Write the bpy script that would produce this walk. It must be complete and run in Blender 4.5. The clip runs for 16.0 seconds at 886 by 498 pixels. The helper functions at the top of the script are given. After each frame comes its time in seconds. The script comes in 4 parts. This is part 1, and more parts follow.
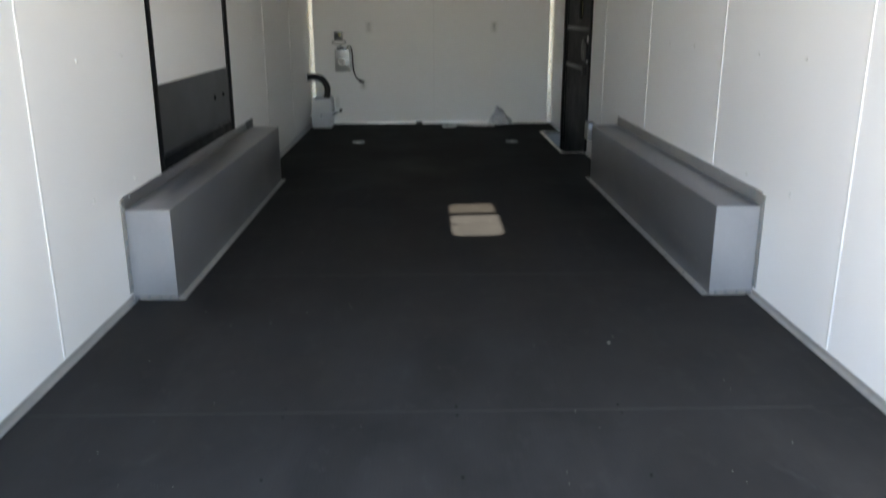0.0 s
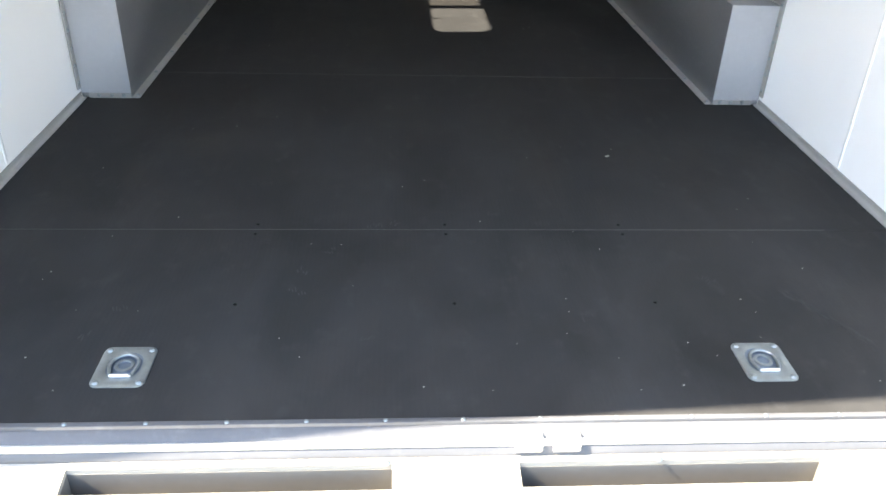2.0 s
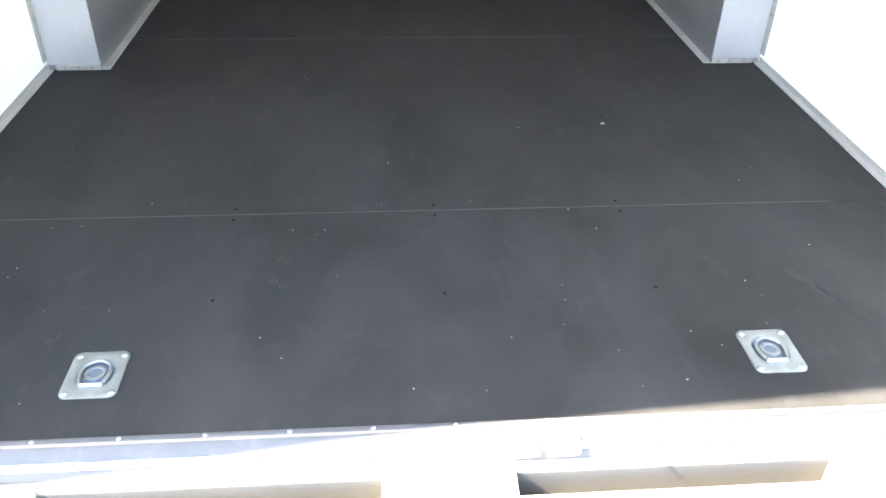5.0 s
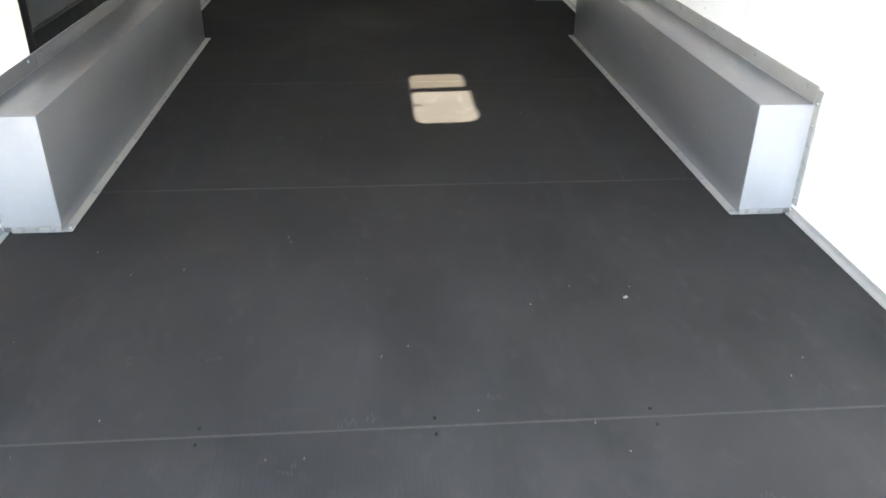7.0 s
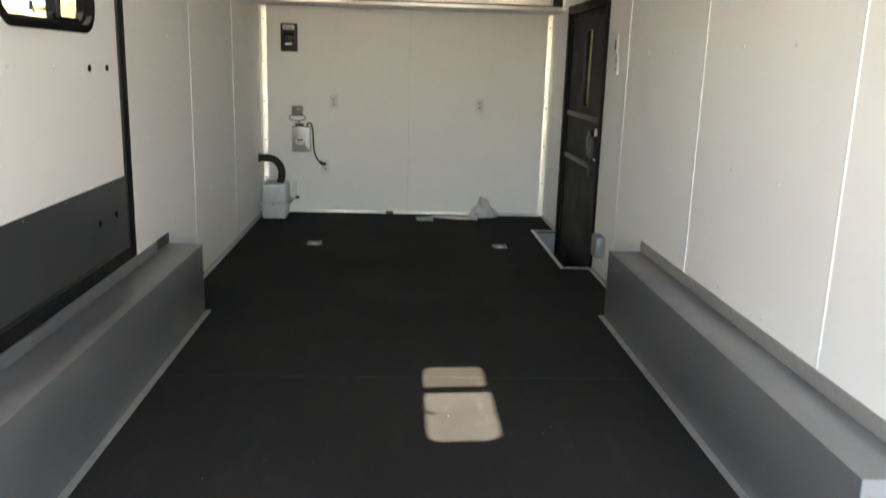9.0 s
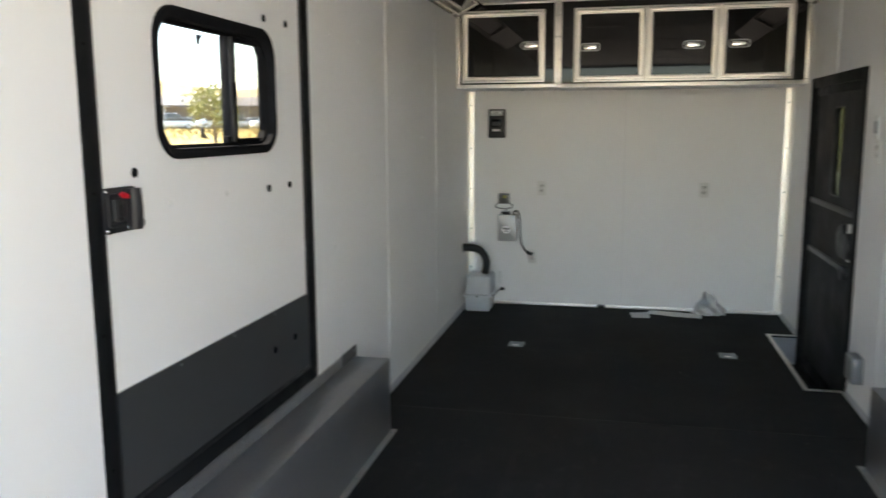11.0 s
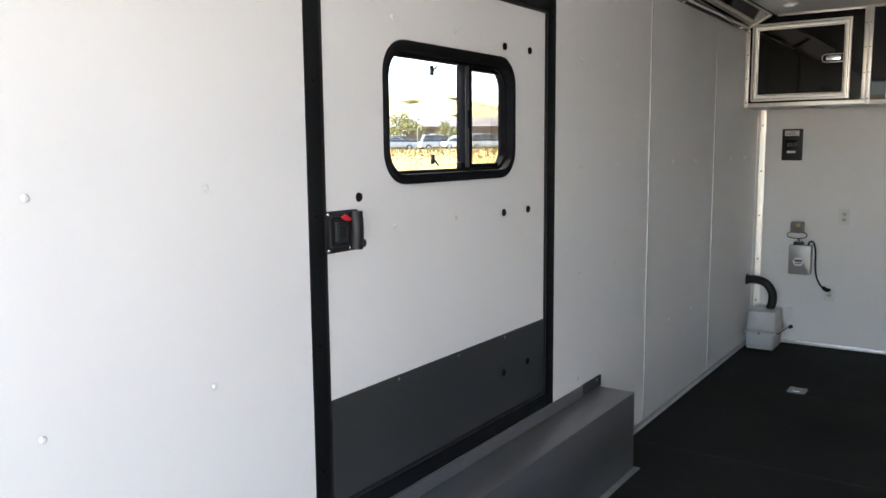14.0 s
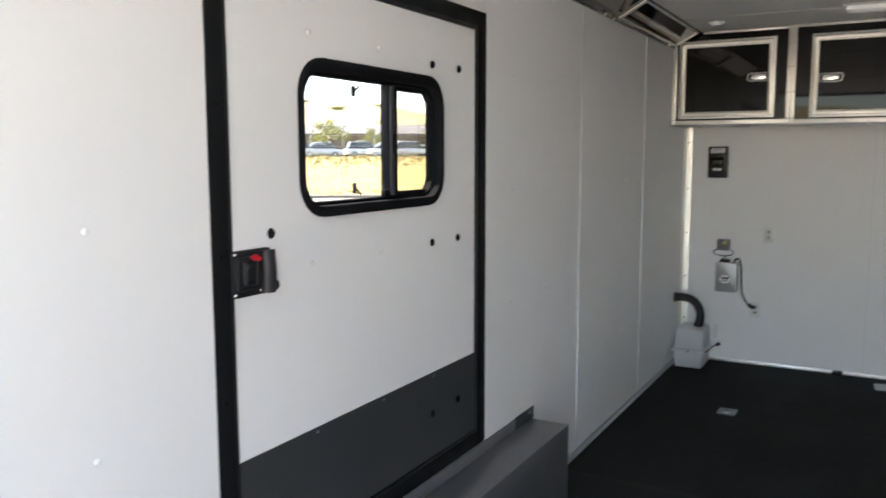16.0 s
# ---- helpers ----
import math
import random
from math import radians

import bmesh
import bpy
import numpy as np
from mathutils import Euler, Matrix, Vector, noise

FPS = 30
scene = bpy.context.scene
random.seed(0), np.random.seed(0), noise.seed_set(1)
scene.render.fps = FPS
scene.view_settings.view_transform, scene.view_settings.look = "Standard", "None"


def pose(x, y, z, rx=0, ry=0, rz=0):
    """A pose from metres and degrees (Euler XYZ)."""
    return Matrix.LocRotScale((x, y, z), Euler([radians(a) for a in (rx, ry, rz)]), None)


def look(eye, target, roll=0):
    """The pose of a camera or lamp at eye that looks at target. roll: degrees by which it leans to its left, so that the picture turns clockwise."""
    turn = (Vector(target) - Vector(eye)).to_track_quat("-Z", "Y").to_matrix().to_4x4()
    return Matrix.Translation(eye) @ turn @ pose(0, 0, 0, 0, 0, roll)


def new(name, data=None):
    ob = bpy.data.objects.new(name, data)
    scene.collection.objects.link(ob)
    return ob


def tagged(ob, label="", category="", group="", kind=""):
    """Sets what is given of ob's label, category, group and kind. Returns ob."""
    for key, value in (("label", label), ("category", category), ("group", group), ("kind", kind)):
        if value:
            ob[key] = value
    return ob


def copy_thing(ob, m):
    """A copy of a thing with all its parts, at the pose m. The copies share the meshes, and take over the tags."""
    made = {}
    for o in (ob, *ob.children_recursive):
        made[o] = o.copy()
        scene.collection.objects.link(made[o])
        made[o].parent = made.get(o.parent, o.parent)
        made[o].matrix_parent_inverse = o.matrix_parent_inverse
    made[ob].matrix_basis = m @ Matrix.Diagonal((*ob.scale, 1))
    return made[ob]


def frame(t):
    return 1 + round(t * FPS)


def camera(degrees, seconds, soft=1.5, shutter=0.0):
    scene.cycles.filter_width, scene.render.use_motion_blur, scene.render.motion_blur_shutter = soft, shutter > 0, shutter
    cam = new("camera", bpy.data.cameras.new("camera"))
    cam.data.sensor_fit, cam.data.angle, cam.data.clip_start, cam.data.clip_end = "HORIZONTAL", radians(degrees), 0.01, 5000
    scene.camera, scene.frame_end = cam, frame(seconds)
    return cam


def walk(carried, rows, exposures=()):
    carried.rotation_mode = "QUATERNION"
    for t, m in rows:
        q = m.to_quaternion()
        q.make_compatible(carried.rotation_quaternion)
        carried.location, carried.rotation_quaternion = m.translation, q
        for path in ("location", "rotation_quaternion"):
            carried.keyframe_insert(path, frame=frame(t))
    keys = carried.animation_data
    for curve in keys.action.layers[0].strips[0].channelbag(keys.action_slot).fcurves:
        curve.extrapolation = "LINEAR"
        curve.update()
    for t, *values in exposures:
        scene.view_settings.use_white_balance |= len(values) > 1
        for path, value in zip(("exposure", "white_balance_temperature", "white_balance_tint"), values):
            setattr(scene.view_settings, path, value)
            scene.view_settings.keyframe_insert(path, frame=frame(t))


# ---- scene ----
cam = camera(58.0, 16.0, shutter=0.5)
PATH = [
    (0, (-0.076, 0.247, 1.078), (-0.033, 2.166, 0.515), -0.1),
    (0.5, (-0.068, 0.24, 1.052), (-0.007, 2.087, 0.287), 0.3),
    (1, (-0.068, 0.258, 1.033), (0.04, 2.054, 0.16), 1.9),
    (1.5, (-0.082, 0.365, 1.002), (0.039, 2.115, 0.042), 2.9),
    (2, (-0.128, 0.472, 1.022), (-0.004, 2.187, 0.002), 2.1),
    (2.5, (-0.151, 0.505, 1.021), (-0.011, 2.189, -0.049), 0.8),
    (3, (-0.151, 0.547, 1.021), (-0.001, 2.214, -0.075), 1.5),
    (3.5, (-0.129, 0.545, 1.012), (0.023, 2.189, -0.116), 1.2),
    (3.7, (-0.126, 0.545, 1.016), (0.029, 2.176, -0.128), 1.2),
    (5.8, (-0.070, 0.688, 1.043), (0.014, 2.343, -0.077), 1.25),
    (6, (-0.056, 0.715, 1.038), (-0.003, 2.365, -0.090), 1.1),
    (6.3, (-0.049, 0.765, 1.050), (0.014, 2.427, -0.059), 1.15),
    (6.5, (-0.048, 0.826, 1.045), (0.056, 2.533, 0.006), 1.4),
    (7, (-0.092, 1.005, 1.116), (0.059, 2.758, 0.165), 0.7),
    (7.5, (-0.102, 1.145, 1.132), (0.091, 2.897, 0.185), 2.1),
    (8, (-0.061, 1.329, 1.217), (0.074, 3.148, 0.398), 2.3),
    (8.5, (-0.037, 1.427, 1.281), (0.059, 3.321, 0.644), 1.7),
    (8.7, (-0.061, 1.484, 1.283), (0.057, 3.407, 0.743), 1.9),
    (10.8, (0.034, 2.029, 1.446), (-0.294, 3.98, 1.153), 0.0),
    (11, (0.006, 2.071, 1.455), (-0.427, 4.0, 1.152), -0.3),
    (11.5, (-0.014, 2.119, 1.466), (-0.588, 4.015, 1.187), -1.0),
    (12, (0.051, 2.177, 1.483), (-0.783, 3.975, 1.213), -1.5),
    (12.5, (0.17, 2.212, 1.48), (-0.879, 3.895, 1.222), -1.1),
    (13, (0.209, 2.206, 1.49), (-0.896, 3.855, 1.243), -0.7),
    (13.5, (0.217, 2.214, 1.487), (-0.9, 3.856, 1.256), -0.5),
    (14, (0.228, 2.215, 1.475), (-0.894, 3.851, 1.224), -0.5),
    (14.5, (0.221, 2.232, 1.471), (-0.901, 3.863, 1.184), -0.6),
    (15, (0.221, 2.248, 1.466), (-0.897, 3.88, 1.168), -1.1),
    (15.5, (0.203, 2.318, 1.512), (-0.896, 3.965, 1.23), -1.3),
    (16, (0.114, 2.4, 1.536), (-0.853, 4.134, 1.301), -0.1),
]

EXPOSURES = [(0.0, 2.67, 6990, 10), (0.5, 2.97, 6990, 10), (1.0, 2.94, 6990, 10), (1.5, 3.04, 6990, 10), (2.5, 3.22, 7090, 10), (3.7, 3.37, 7090, 10), (5.8, 4.30, 7490, 10), (6.5, 4.25, 7590, 10), (7.5, 4.30, 7590, 10), (8.5, 3.60, 7690, 10),
             (11.0, 3.33, 6890, 10), (12.0, 2.98, 6690, 10), (12.5, 2.92, 6620, 11), (13.5, 3.15, 6570, 13), (14.5, 3.25, 6540, 14), (16.0, 3.25, 6580, 13)]
walk(cam, [(t, look(eye, target, roll)) for t, eye, target, roll in PATH], EXPOSURES)

# ---- world, sun ----
SUN_WAY = Vector((0.92, 0.057, -1.0)).normalized()
world = bpy.data.worlds.new("sky")
scene.world = world
world.use_nodes = True
wn = world.node_tree.nodes
sky = wn.new("ShaderNodeTexSky")
sky.sky_type = "NISHITA"
sky.sun_disc = False
sky.sun_elevation = math.asin(-SUN_WAY.z)
sky.sun_rotation = math.atan2(-SUN_WAY.x, -SUN_WAY.y)
sky.air_density, sky.dust_density, sky.ozone_density = 1.0, 0.9, 1.0
wn["Background"].inputs["Strength"].default_value = 0.13
world.node_tree.links.new(sky.outputs["Color"], wn["Background"].inputs["Color"])
sun = new("sun", bpy.data.lights.new("sun", "SUN"))
sun.data.energy, sun.data.angle, sun.data.color = 5.0, radians(0.53), (1.0, 0.94, 0.84)
sun.matrix_world = look((-9, -1, 12), Vector((-9, -1, 12)) + SUN_WAY)


# ---- materials ----
def mat(name, colour, rough=0.5, metal=0.0, spec=0.5, var=0.12, scale=4.0, grain=90.0, bump=0.05, coat=0.0, spots=None, stretch=(1, 1, 1)):
    """Principled surface with blotches (scale), grain and fine relief; spots: (colour, scale, amount) of scuffs or dirt."""
    m = bpy.data.materials.new(name)
    m.use_nodes = True
    nt = m.node_tree
    n, l = nt.nodes, nt.links
    p = n["Principled BSDF"]
    p.inputs["Metallic"].default_value = metal
    p.inputs["Specular IOR Level"].default_value = spec
    p.inputs["Coat Weight"].default_value = coat
    p.inputs["Coat Roughness"].default_value = 0.08
    tc = n.new("ShaderNodeTexCoord")
    mp = n.new("ShaderNodeMapping")
    mp.inputs["Scale"].default_value = stretch
    l.new(tc.outputs["Object"], mp.inputs["Vector"])
    big = n.new("ShaderNodeTexNoise")
    big.inputs["Scale"].default_value, big.inputs["Detail"].default_value = scale, 5
    small = n.new("ShaderNodeTexNoise")
    small.inputs["Scale"].default_value, small.inputs["Detail"].default_value = grain, 3
    for q in (big, small):
        l.new(mp.outputs["Vector"], q.inputs["Vector"])
    add = n.new("ShaderNodeMath")
    add.operation = "MULTIPLY_ADD"
    add.inputs[1].default_value = 0.35
    l.new(small.outputs["Fac"], add.inputs[0])
    l.new(big.outputs["Fac"], add.inputs[2])
    ramp = n.new("ShaderNodeMapRange")
    ramp.inputs["From Min"].default_value, ramp.inputs["From Max"].default_value = 0.35, 1.0
    ramp.inputs["To Min"].default_value, ramp.inputs["To Max"].default_value = 1 - var, 1 + var
    l.new(add.outputs[0], ramp.inputs["Value"])
    mul = n.new("ShaderNodeVectorMath")
    mul.operation = "SCALE"
    mul.inputs[0].default_value = colour
    l.new(ramp.outputs[0], mul.inputs["Scale"])
    out = mul.outputs[0]
    for c, size, amount, *way in (spots if spots and isinstance(spots[0][0], tuple) else [spots] if spots else []):
        sm = n.new("ShaderNodeMapping")
        sm.inputs["Scale"].default_value = way[0] if way else (1, 1, 1)
        l.new(mp.outputs["Vector"], sm.inputs["Vector"])
        sp = n.new("ShaderNodeTexNoise")
        sp.inputs["Scale"].default_value, sp.inputs["Detail"].default_value, sp.inputs["Roughness"].default_value = size, 9, 0.65
        l.new(sm.outputs["Vector"], sp.inputs["Vector"])
        cut = n.new("ShaderNodeMapRange")
        cut.inputs["From Min"].default_value, cut.inputs["From Max"].default_value = 0.56, 0.78
        cut.inputs["To Max"].default_value = amount
        l.new(sp.outputs["Fac"], cut.inputs["Value"])
        mix = n.new("ShaderNodeMix")
        mix.data_type = "RGBA"
        l.new(cut.outputs[0], mix.inputs["Factor"])
        l.new(out, mix.inputs["A"])
        mix.inputs["B"].default_value = (*c, 1)
        out = mix.outputs["Result"]
    l.new(out, p.inputs["Base Color"])
    rr = n.new("ShaderNodeMapRange")
    rr.inputs["From Min"].default_value, rr.inputs["From Max"].default_value = 0.3, 0.7
    rr.inputs["To Min"].default_value, rr.inputs["To Max"].default_value = rough * 0.82, min(rough * 1.18, 1)
    l.new(big.outputs["Fac"], rr.inputs["Value"])
    l.new(rr.outputs[0], p.inputs["Roughness"])
    if bump:
        b = n.new("ShaderNodeBump")
        b.inputs["Strength"].default_value, b.inputs["Distance"].default_value = bump, 0.004
        l.new(small.outputs["Fac"], b.inputs["Height"])
        l.new(b.outputs[0], p.inputs["Normal"])
    return m


def glass_mat(name, tint=(1, 1, 1), rough=0.0):
    """A thin flat pane: light passes straight through with a tint, gloss by Fresnel."""
    m = bpy.data.materials.new(name)
    m.use_nodes = True
    n, l = m.node_tree.nodes, m.node_tree.links
    n.remove(n["Principled BSDF"])
    clear = n.new("ShaderNodeBsdfTransparent")
    clear.inputs["Color"].default_value = (*tint, 1)
    gloss = n.new("ShaderNodeBsdfGlossy")
    gloss.inputs["Roughness"].default_value = rough
    facing = n.new("ShaderNodeLayerWeight")
    facing.inputs["Blend"].default_value = 0.5
    steep = n.new("ShaderNodeMath")
    steep.operation, steep.inputs[1].default_value = "POWER", 5.0
    l.new(facing.outputs["Facing"], steep.inputs[0])
    fresnel = n.new("ShaderNodeMath")
    fresnel.operation, fresnel.inputs[1].default_value, fresnel.inputs[2].default_value = "MULTIPLY_ADD", 0.5, 0.02
    l.new(steep.outputs[0], fresnel.inputs[0])
    mix = n.new("ShaderNodeMixShader")
    l.new(fresnel.outputs[0], mix.inputs[0])
    l.new(clear.outputs[0], mix.inputs[1])
    l.new(gloss.outputs[0], mix.inputs[2])
    l.new(mix.outputs[0], n["Material Output"].inputs["Surface"])
    return m


WHITE = mat("white_wall_panel", (0.89, 0.888, 0.882), 0.38, var=0.025, scale=1.6, grain=260, bump=0.05)
SEAM = mat("white_seam_strip", (0.95, 0.95, 0.94), 0.25, var=0.03, bump=0.0)
SKIN = mat("trailer_skin", (0.7, 0.7, 0.7), 0.35, var=0.04)
CEIL = mat("ceiling_panel", (0.86, 0.855, 0.84), 0.4, var=0.04, scale=1.2, grain=200)
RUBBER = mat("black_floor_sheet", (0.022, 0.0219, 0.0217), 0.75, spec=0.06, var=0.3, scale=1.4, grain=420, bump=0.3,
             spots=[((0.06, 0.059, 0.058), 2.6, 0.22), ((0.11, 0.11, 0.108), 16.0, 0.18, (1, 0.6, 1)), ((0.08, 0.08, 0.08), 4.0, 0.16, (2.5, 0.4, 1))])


def ribbed(m, pitch, depth):
    """Adds fine ribs along y to a material's relief."""
    n, l = m.node_tree.nodes, m.node_tree.links
    geo = n.new("ShaderNodeNewGeometry")
    sep = n.new("ShaderNodeSeparateXYZ")
    l.new(geo.outputs["Position"], sep.inputs[0])
    k = n.new("ShaderNodeMath")
    k.operation, k.inputs[1].default_value = "MULTIPLY", 2 * math.pi / pitch
    l.new(sep.outputs["X"], k.inputs[0])
    w = n.new("ShaderNodeMath")
    w.operation = "SINE"
    l.new(k.outputs[0], w.inputs[0])
    old = [q for q in n if q.type == "BUMP"][0]
    b = n.new("ShaderNodeBump")
    b.inputs["Strength"].default_value, b.inputs["Distance"].default_value = 0.045, depth
    l.new(w.outputs[0], b.inputs["Height"])
    l.new(old.outputs[0], b.inputs["Normal"])
    l.new(b.outputs[0], n["Principled BSDF"].inputs["Normal"])


def dust_and_daylight(m, colour, y_dim, y_bright, amount):
    """Grey shoe dust smears, with daylight from the entrance painted in, fading inwards."""
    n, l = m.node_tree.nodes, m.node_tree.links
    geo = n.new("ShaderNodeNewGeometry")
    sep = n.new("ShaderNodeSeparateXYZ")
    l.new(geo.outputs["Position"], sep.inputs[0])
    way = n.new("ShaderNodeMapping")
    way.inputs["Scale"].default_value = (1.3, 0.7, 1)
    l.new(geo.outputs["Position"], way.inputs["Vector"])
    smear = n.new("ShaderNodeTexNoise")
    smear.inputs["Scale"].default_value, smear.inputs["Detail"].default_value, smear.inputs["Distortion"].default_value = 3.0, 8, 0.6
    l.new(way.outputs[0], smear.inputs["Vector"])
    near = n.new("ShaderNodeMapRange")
    near.inputs["From Min"].default_value, near.inputs["From Max"].default_value = y_dim, y_bright
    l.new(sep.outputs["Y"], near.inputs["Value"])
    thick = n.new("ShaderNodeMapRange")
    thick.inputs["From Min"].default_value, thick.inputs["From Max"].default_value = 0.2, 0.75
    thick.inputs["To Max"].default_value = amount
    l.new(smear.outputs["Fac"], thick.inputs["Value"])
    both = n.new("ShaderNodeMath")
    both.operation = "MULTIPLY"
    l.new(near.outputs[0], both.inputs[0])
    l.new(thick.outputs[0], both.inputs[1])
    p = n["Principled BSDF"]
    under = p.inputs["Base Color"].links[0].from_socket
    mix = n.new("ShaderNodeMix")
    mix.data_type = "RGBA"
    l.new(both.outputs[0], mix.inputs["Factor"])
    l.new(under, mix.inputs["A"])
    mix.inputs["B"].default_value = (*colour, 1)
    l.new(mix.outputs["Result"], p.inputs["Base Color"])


ribbed(RUBBER, 0.0115, 0.0022)
# Lighter floor colour towards the rear opening stands in for daylight there.
dust_and_daylight(RUBBER, (0.062, 0.0615, 0.061), 4.0, 1.6, 0.6)
DUST = mat("dusty_joint", (0.055, 0.054, 0.052), 0.8, var=0.4, scale=9)
BOXM = mat("grey_coated_metal", (0.29, 0.295, 0.305), 0.37, 0.72, var=0.1, scale=3, grain=70, bump=0.03, spots=[((0.32, 0.32, 0.32), 5.0, 0.4), ((0.42, 0.41, 0.39), 16.0, 0.35, (1, 0.3, 1.5))])
FLANGE = mat("dusty_grey_flange", (0.34, 0.335, 0.32), 0.5, 0.35, var=0.14, scale=6, spots=[((0.46, 0.44, 0.4), 9.0, 0.5), ((0.2, 0.19, 0.17), 30.0, 0.4)])
ALU = mat("aluminium_trim", (0.9, 0.88, 0.84), 0.38, 0.75, var=0.06, scale=9, grain=140, bump=0.03)
ALUD = mat("dull_aluminium", (0.55, 0.56, 0.58), 0.42, 0.8, var=0.12, scale=8, grain=160)
SILLM = mat("weathered_sill_metal", (0.11, 0.112, 0.118), 0.55, 0.25, var=0.15, scale=7, spots=((0.3, 0.3, 0.3), 22.0, 0.2))
# End plates coloured lighter for the daylight that falls on them.
ENDM = mat("daylit_end_metal", (0.40, 0.41, 0.43), 0.36, 0.4, var=0.08, scale=4, grain=60, spots=((0.55, 0.56, 0.58), 5.0, 0.4))
CHROME = mat("chrome", (0.85, 0.85, 0.86), 0.1, 1.0, var=0.03, bump=0.0)
ZINC = mat("zinc_plate", (0.27, 0.3, 0.305), 0.38, 0.75, var=0.22, scale=34, grain=200, spots=((0.4, 0.42, 0.38), 40.0, 0.4))
BLACK = mat("black_powder_coat", (0.009, 0.0095, 0.0105), 0.55, spec=0.1, var=0.2, scale=10, grain=300, bump=0.08)
BLACKW = mat("matt_window_black", (0.012, 0.0125, 0.014), 0.7, spec=0.0, var=0.15, scale=10, bump=0.05)
BLACKP = mat("black_plastic", (0.014, 0.014, 0.016), 0.4, spec=0.35, var=0.15, scale=20)
GLOSS = mat("gloss_black_panel", (0.003, 0.003, 0.0035), 0.03, spec=0.2, var=0.1, bump=0.0)
KICK = mat("charcoal_kick_panel", (0.045, 0.048, 0.05), 0.33, spec=0.4, var=0.05, scale=3, grain=160, bump=0.01)
SCREEN = mat("dark_screen_mesh", (0.02, 0.0195, 0.0195), 0.6, spec=0.2, var=0.1, grain=500, bump=0.2)
RED = mat("red_plastic", (0.55, 0.015, 0.03), 0.35, var=0.05)
WPLAST = mat("white_plastic", (0.8, 0.8, 0.78), 0.35, var=0.03, scale=20, bump=0.0)
SOCKET = mat("ivory_socket", (0.68, 0.675, 0.65), 0.4, var=0.03, bump=0.0)
DSLOT = mat("dark_slot", (0.006, 0.006, 0.006), 0.8, spec=0.02, var=0.1)
STICKER = mat("white_sticker", (0.85, 0.85, 0.84), 0.5, var=0.05, scale=40)
INK = mat("grey_ink", (0.08, 0.08, 0.085), 0.6, var=0.05)
SILVER = mat("silver_case", (0.36, 0.36, 0.36), 0.4, 0.55, var=0.06, scale=12)
PAPER = mat("white_paper", (0.72, 0.72, 0.71), 0.7, var=0.06, scale=9, grain=60)
WOOD = mat("pale_ramp_board", (0.36, 0.335, 0.29), 0.65, var=0.14, scale=3, grain=70, bump=0.15, spots=((0.26, 0.23, 0.19), 5.0, 0.4), stretch=(0.4, 3, 3))
# Slot interior toned darker than the ramp boards, for shade in the slots.
SLOTW = mat("shade_darkened_slot_wood", (0.16, 0.148, 0.128), 0.75, var=0.12, scale=6, grain=60, bump=0.06)
CONCRETE = mat("dusty_lot_asphalt", (0.225, 0.19, 0.145), 0.85, var=0.14, scale=0.6, grain=25, bump=0.15, spots=((0.15, 0.13, 0.105), 0.8, 0.5))
DRY = mat("dry_grass_ground", (0.3, 0.24, 0.11), 0.9, var=0.35, scale=0.05, grain=1.5, bump=0.2, spots=((0.1, 0.11, 0.045), 0.035, 1.0))
FIELD = mat("dry_field", (0.27, 0.2, 0.058), 0.9, var=0.18, scale=0.12, grain=2.5, bump=0.1)
GRASS = mat("dry_grass", (0.28, 0.215, 0.065), 0.8, var=0.15, scale=0.3, grain=3, bump=0.0)
LEAF = mat("leaves", (0.24, 0.24, 0.08), 0.6, var=0.4, scale=0.6, grain=8, bump=0.0)
BARK = mat("bark", (0.12, 0.09, 0.065), 0.85, var=0.25, scale=4, grain=30, bump=0.3)
BROWN = mat("brown_siding", (0.16, 0.13, 0.11), 0.7, var=0.15, scale=0.5, grain=6)
ROOFM = mat("roof_sheet", (0.13, 0.115, 0.105), 0.6, var=0.12, scale=0.4, grain=5)
TYRE = mat("tyre", (0.02, 0.02, 0.02), 0.8)
CARGLASS = mat("car_glass", (0.07, 0.075, 0.08), 0.08, var=0.05, bump=0.0)
CARS = [mat("car_paint", c, 0.25, 0.1, var=0.03, bump=0.0, coat=0.6) for c in ((0.8, 0.8, 0.8), (0.62, 0.63, 0.64), (0.5, 0.52, 0.55), (0.72, 0.72, 0.7))]
GLASS = glass_mat("lightly_tinted_glass", (0.73, 0.735, 0.73))
TINT = glass_mat("dark_tinted_glass", (0.15, 0.17, 0.15))
MESH = glass_mat("insect_screen_weave", (0.87, 0.85, 0.82), 0.6)
FROST = mat("cloudy_plastic", (0.88, 0.9, 0.92), 0.35, var=0.05, scale=14, bump=0.02)
FROST.node_tree.nodes["Principled BSDF"].inputs["Transmission Weight"].default_value = 0.45
FILM = mat("clear_film", (0.95, 0.955, 0.96), 0.25, var=0.04, bump=0.0)
FILM.node_tree.nodes["Principled BSDF"].inputs["Transmission Weight"].default_value = 0.5
SMOKE = mat("smoky_clear_plastic", (0.35, 0.34, 0.33), 0.15, var=0.1, bump=0.0)
SMOKE.node_tree.nodes["Principled BSDF"].inputs["Transmission Weight"].default_value = 0.5
GLOW = mat("glowing_lens", (0.85, 0.85, 0.83), 0.4, var=0.02, bump=0.0)
GLOW.node_tree.nodes["Principled BSDF"].inputs["Emission Color"].default_value = (1.0, 0.95, 0.88, 1)
GLOW.node_tree.nodes["Principled BSDF"].inputs["Emission Strength"].default_value = 0.02


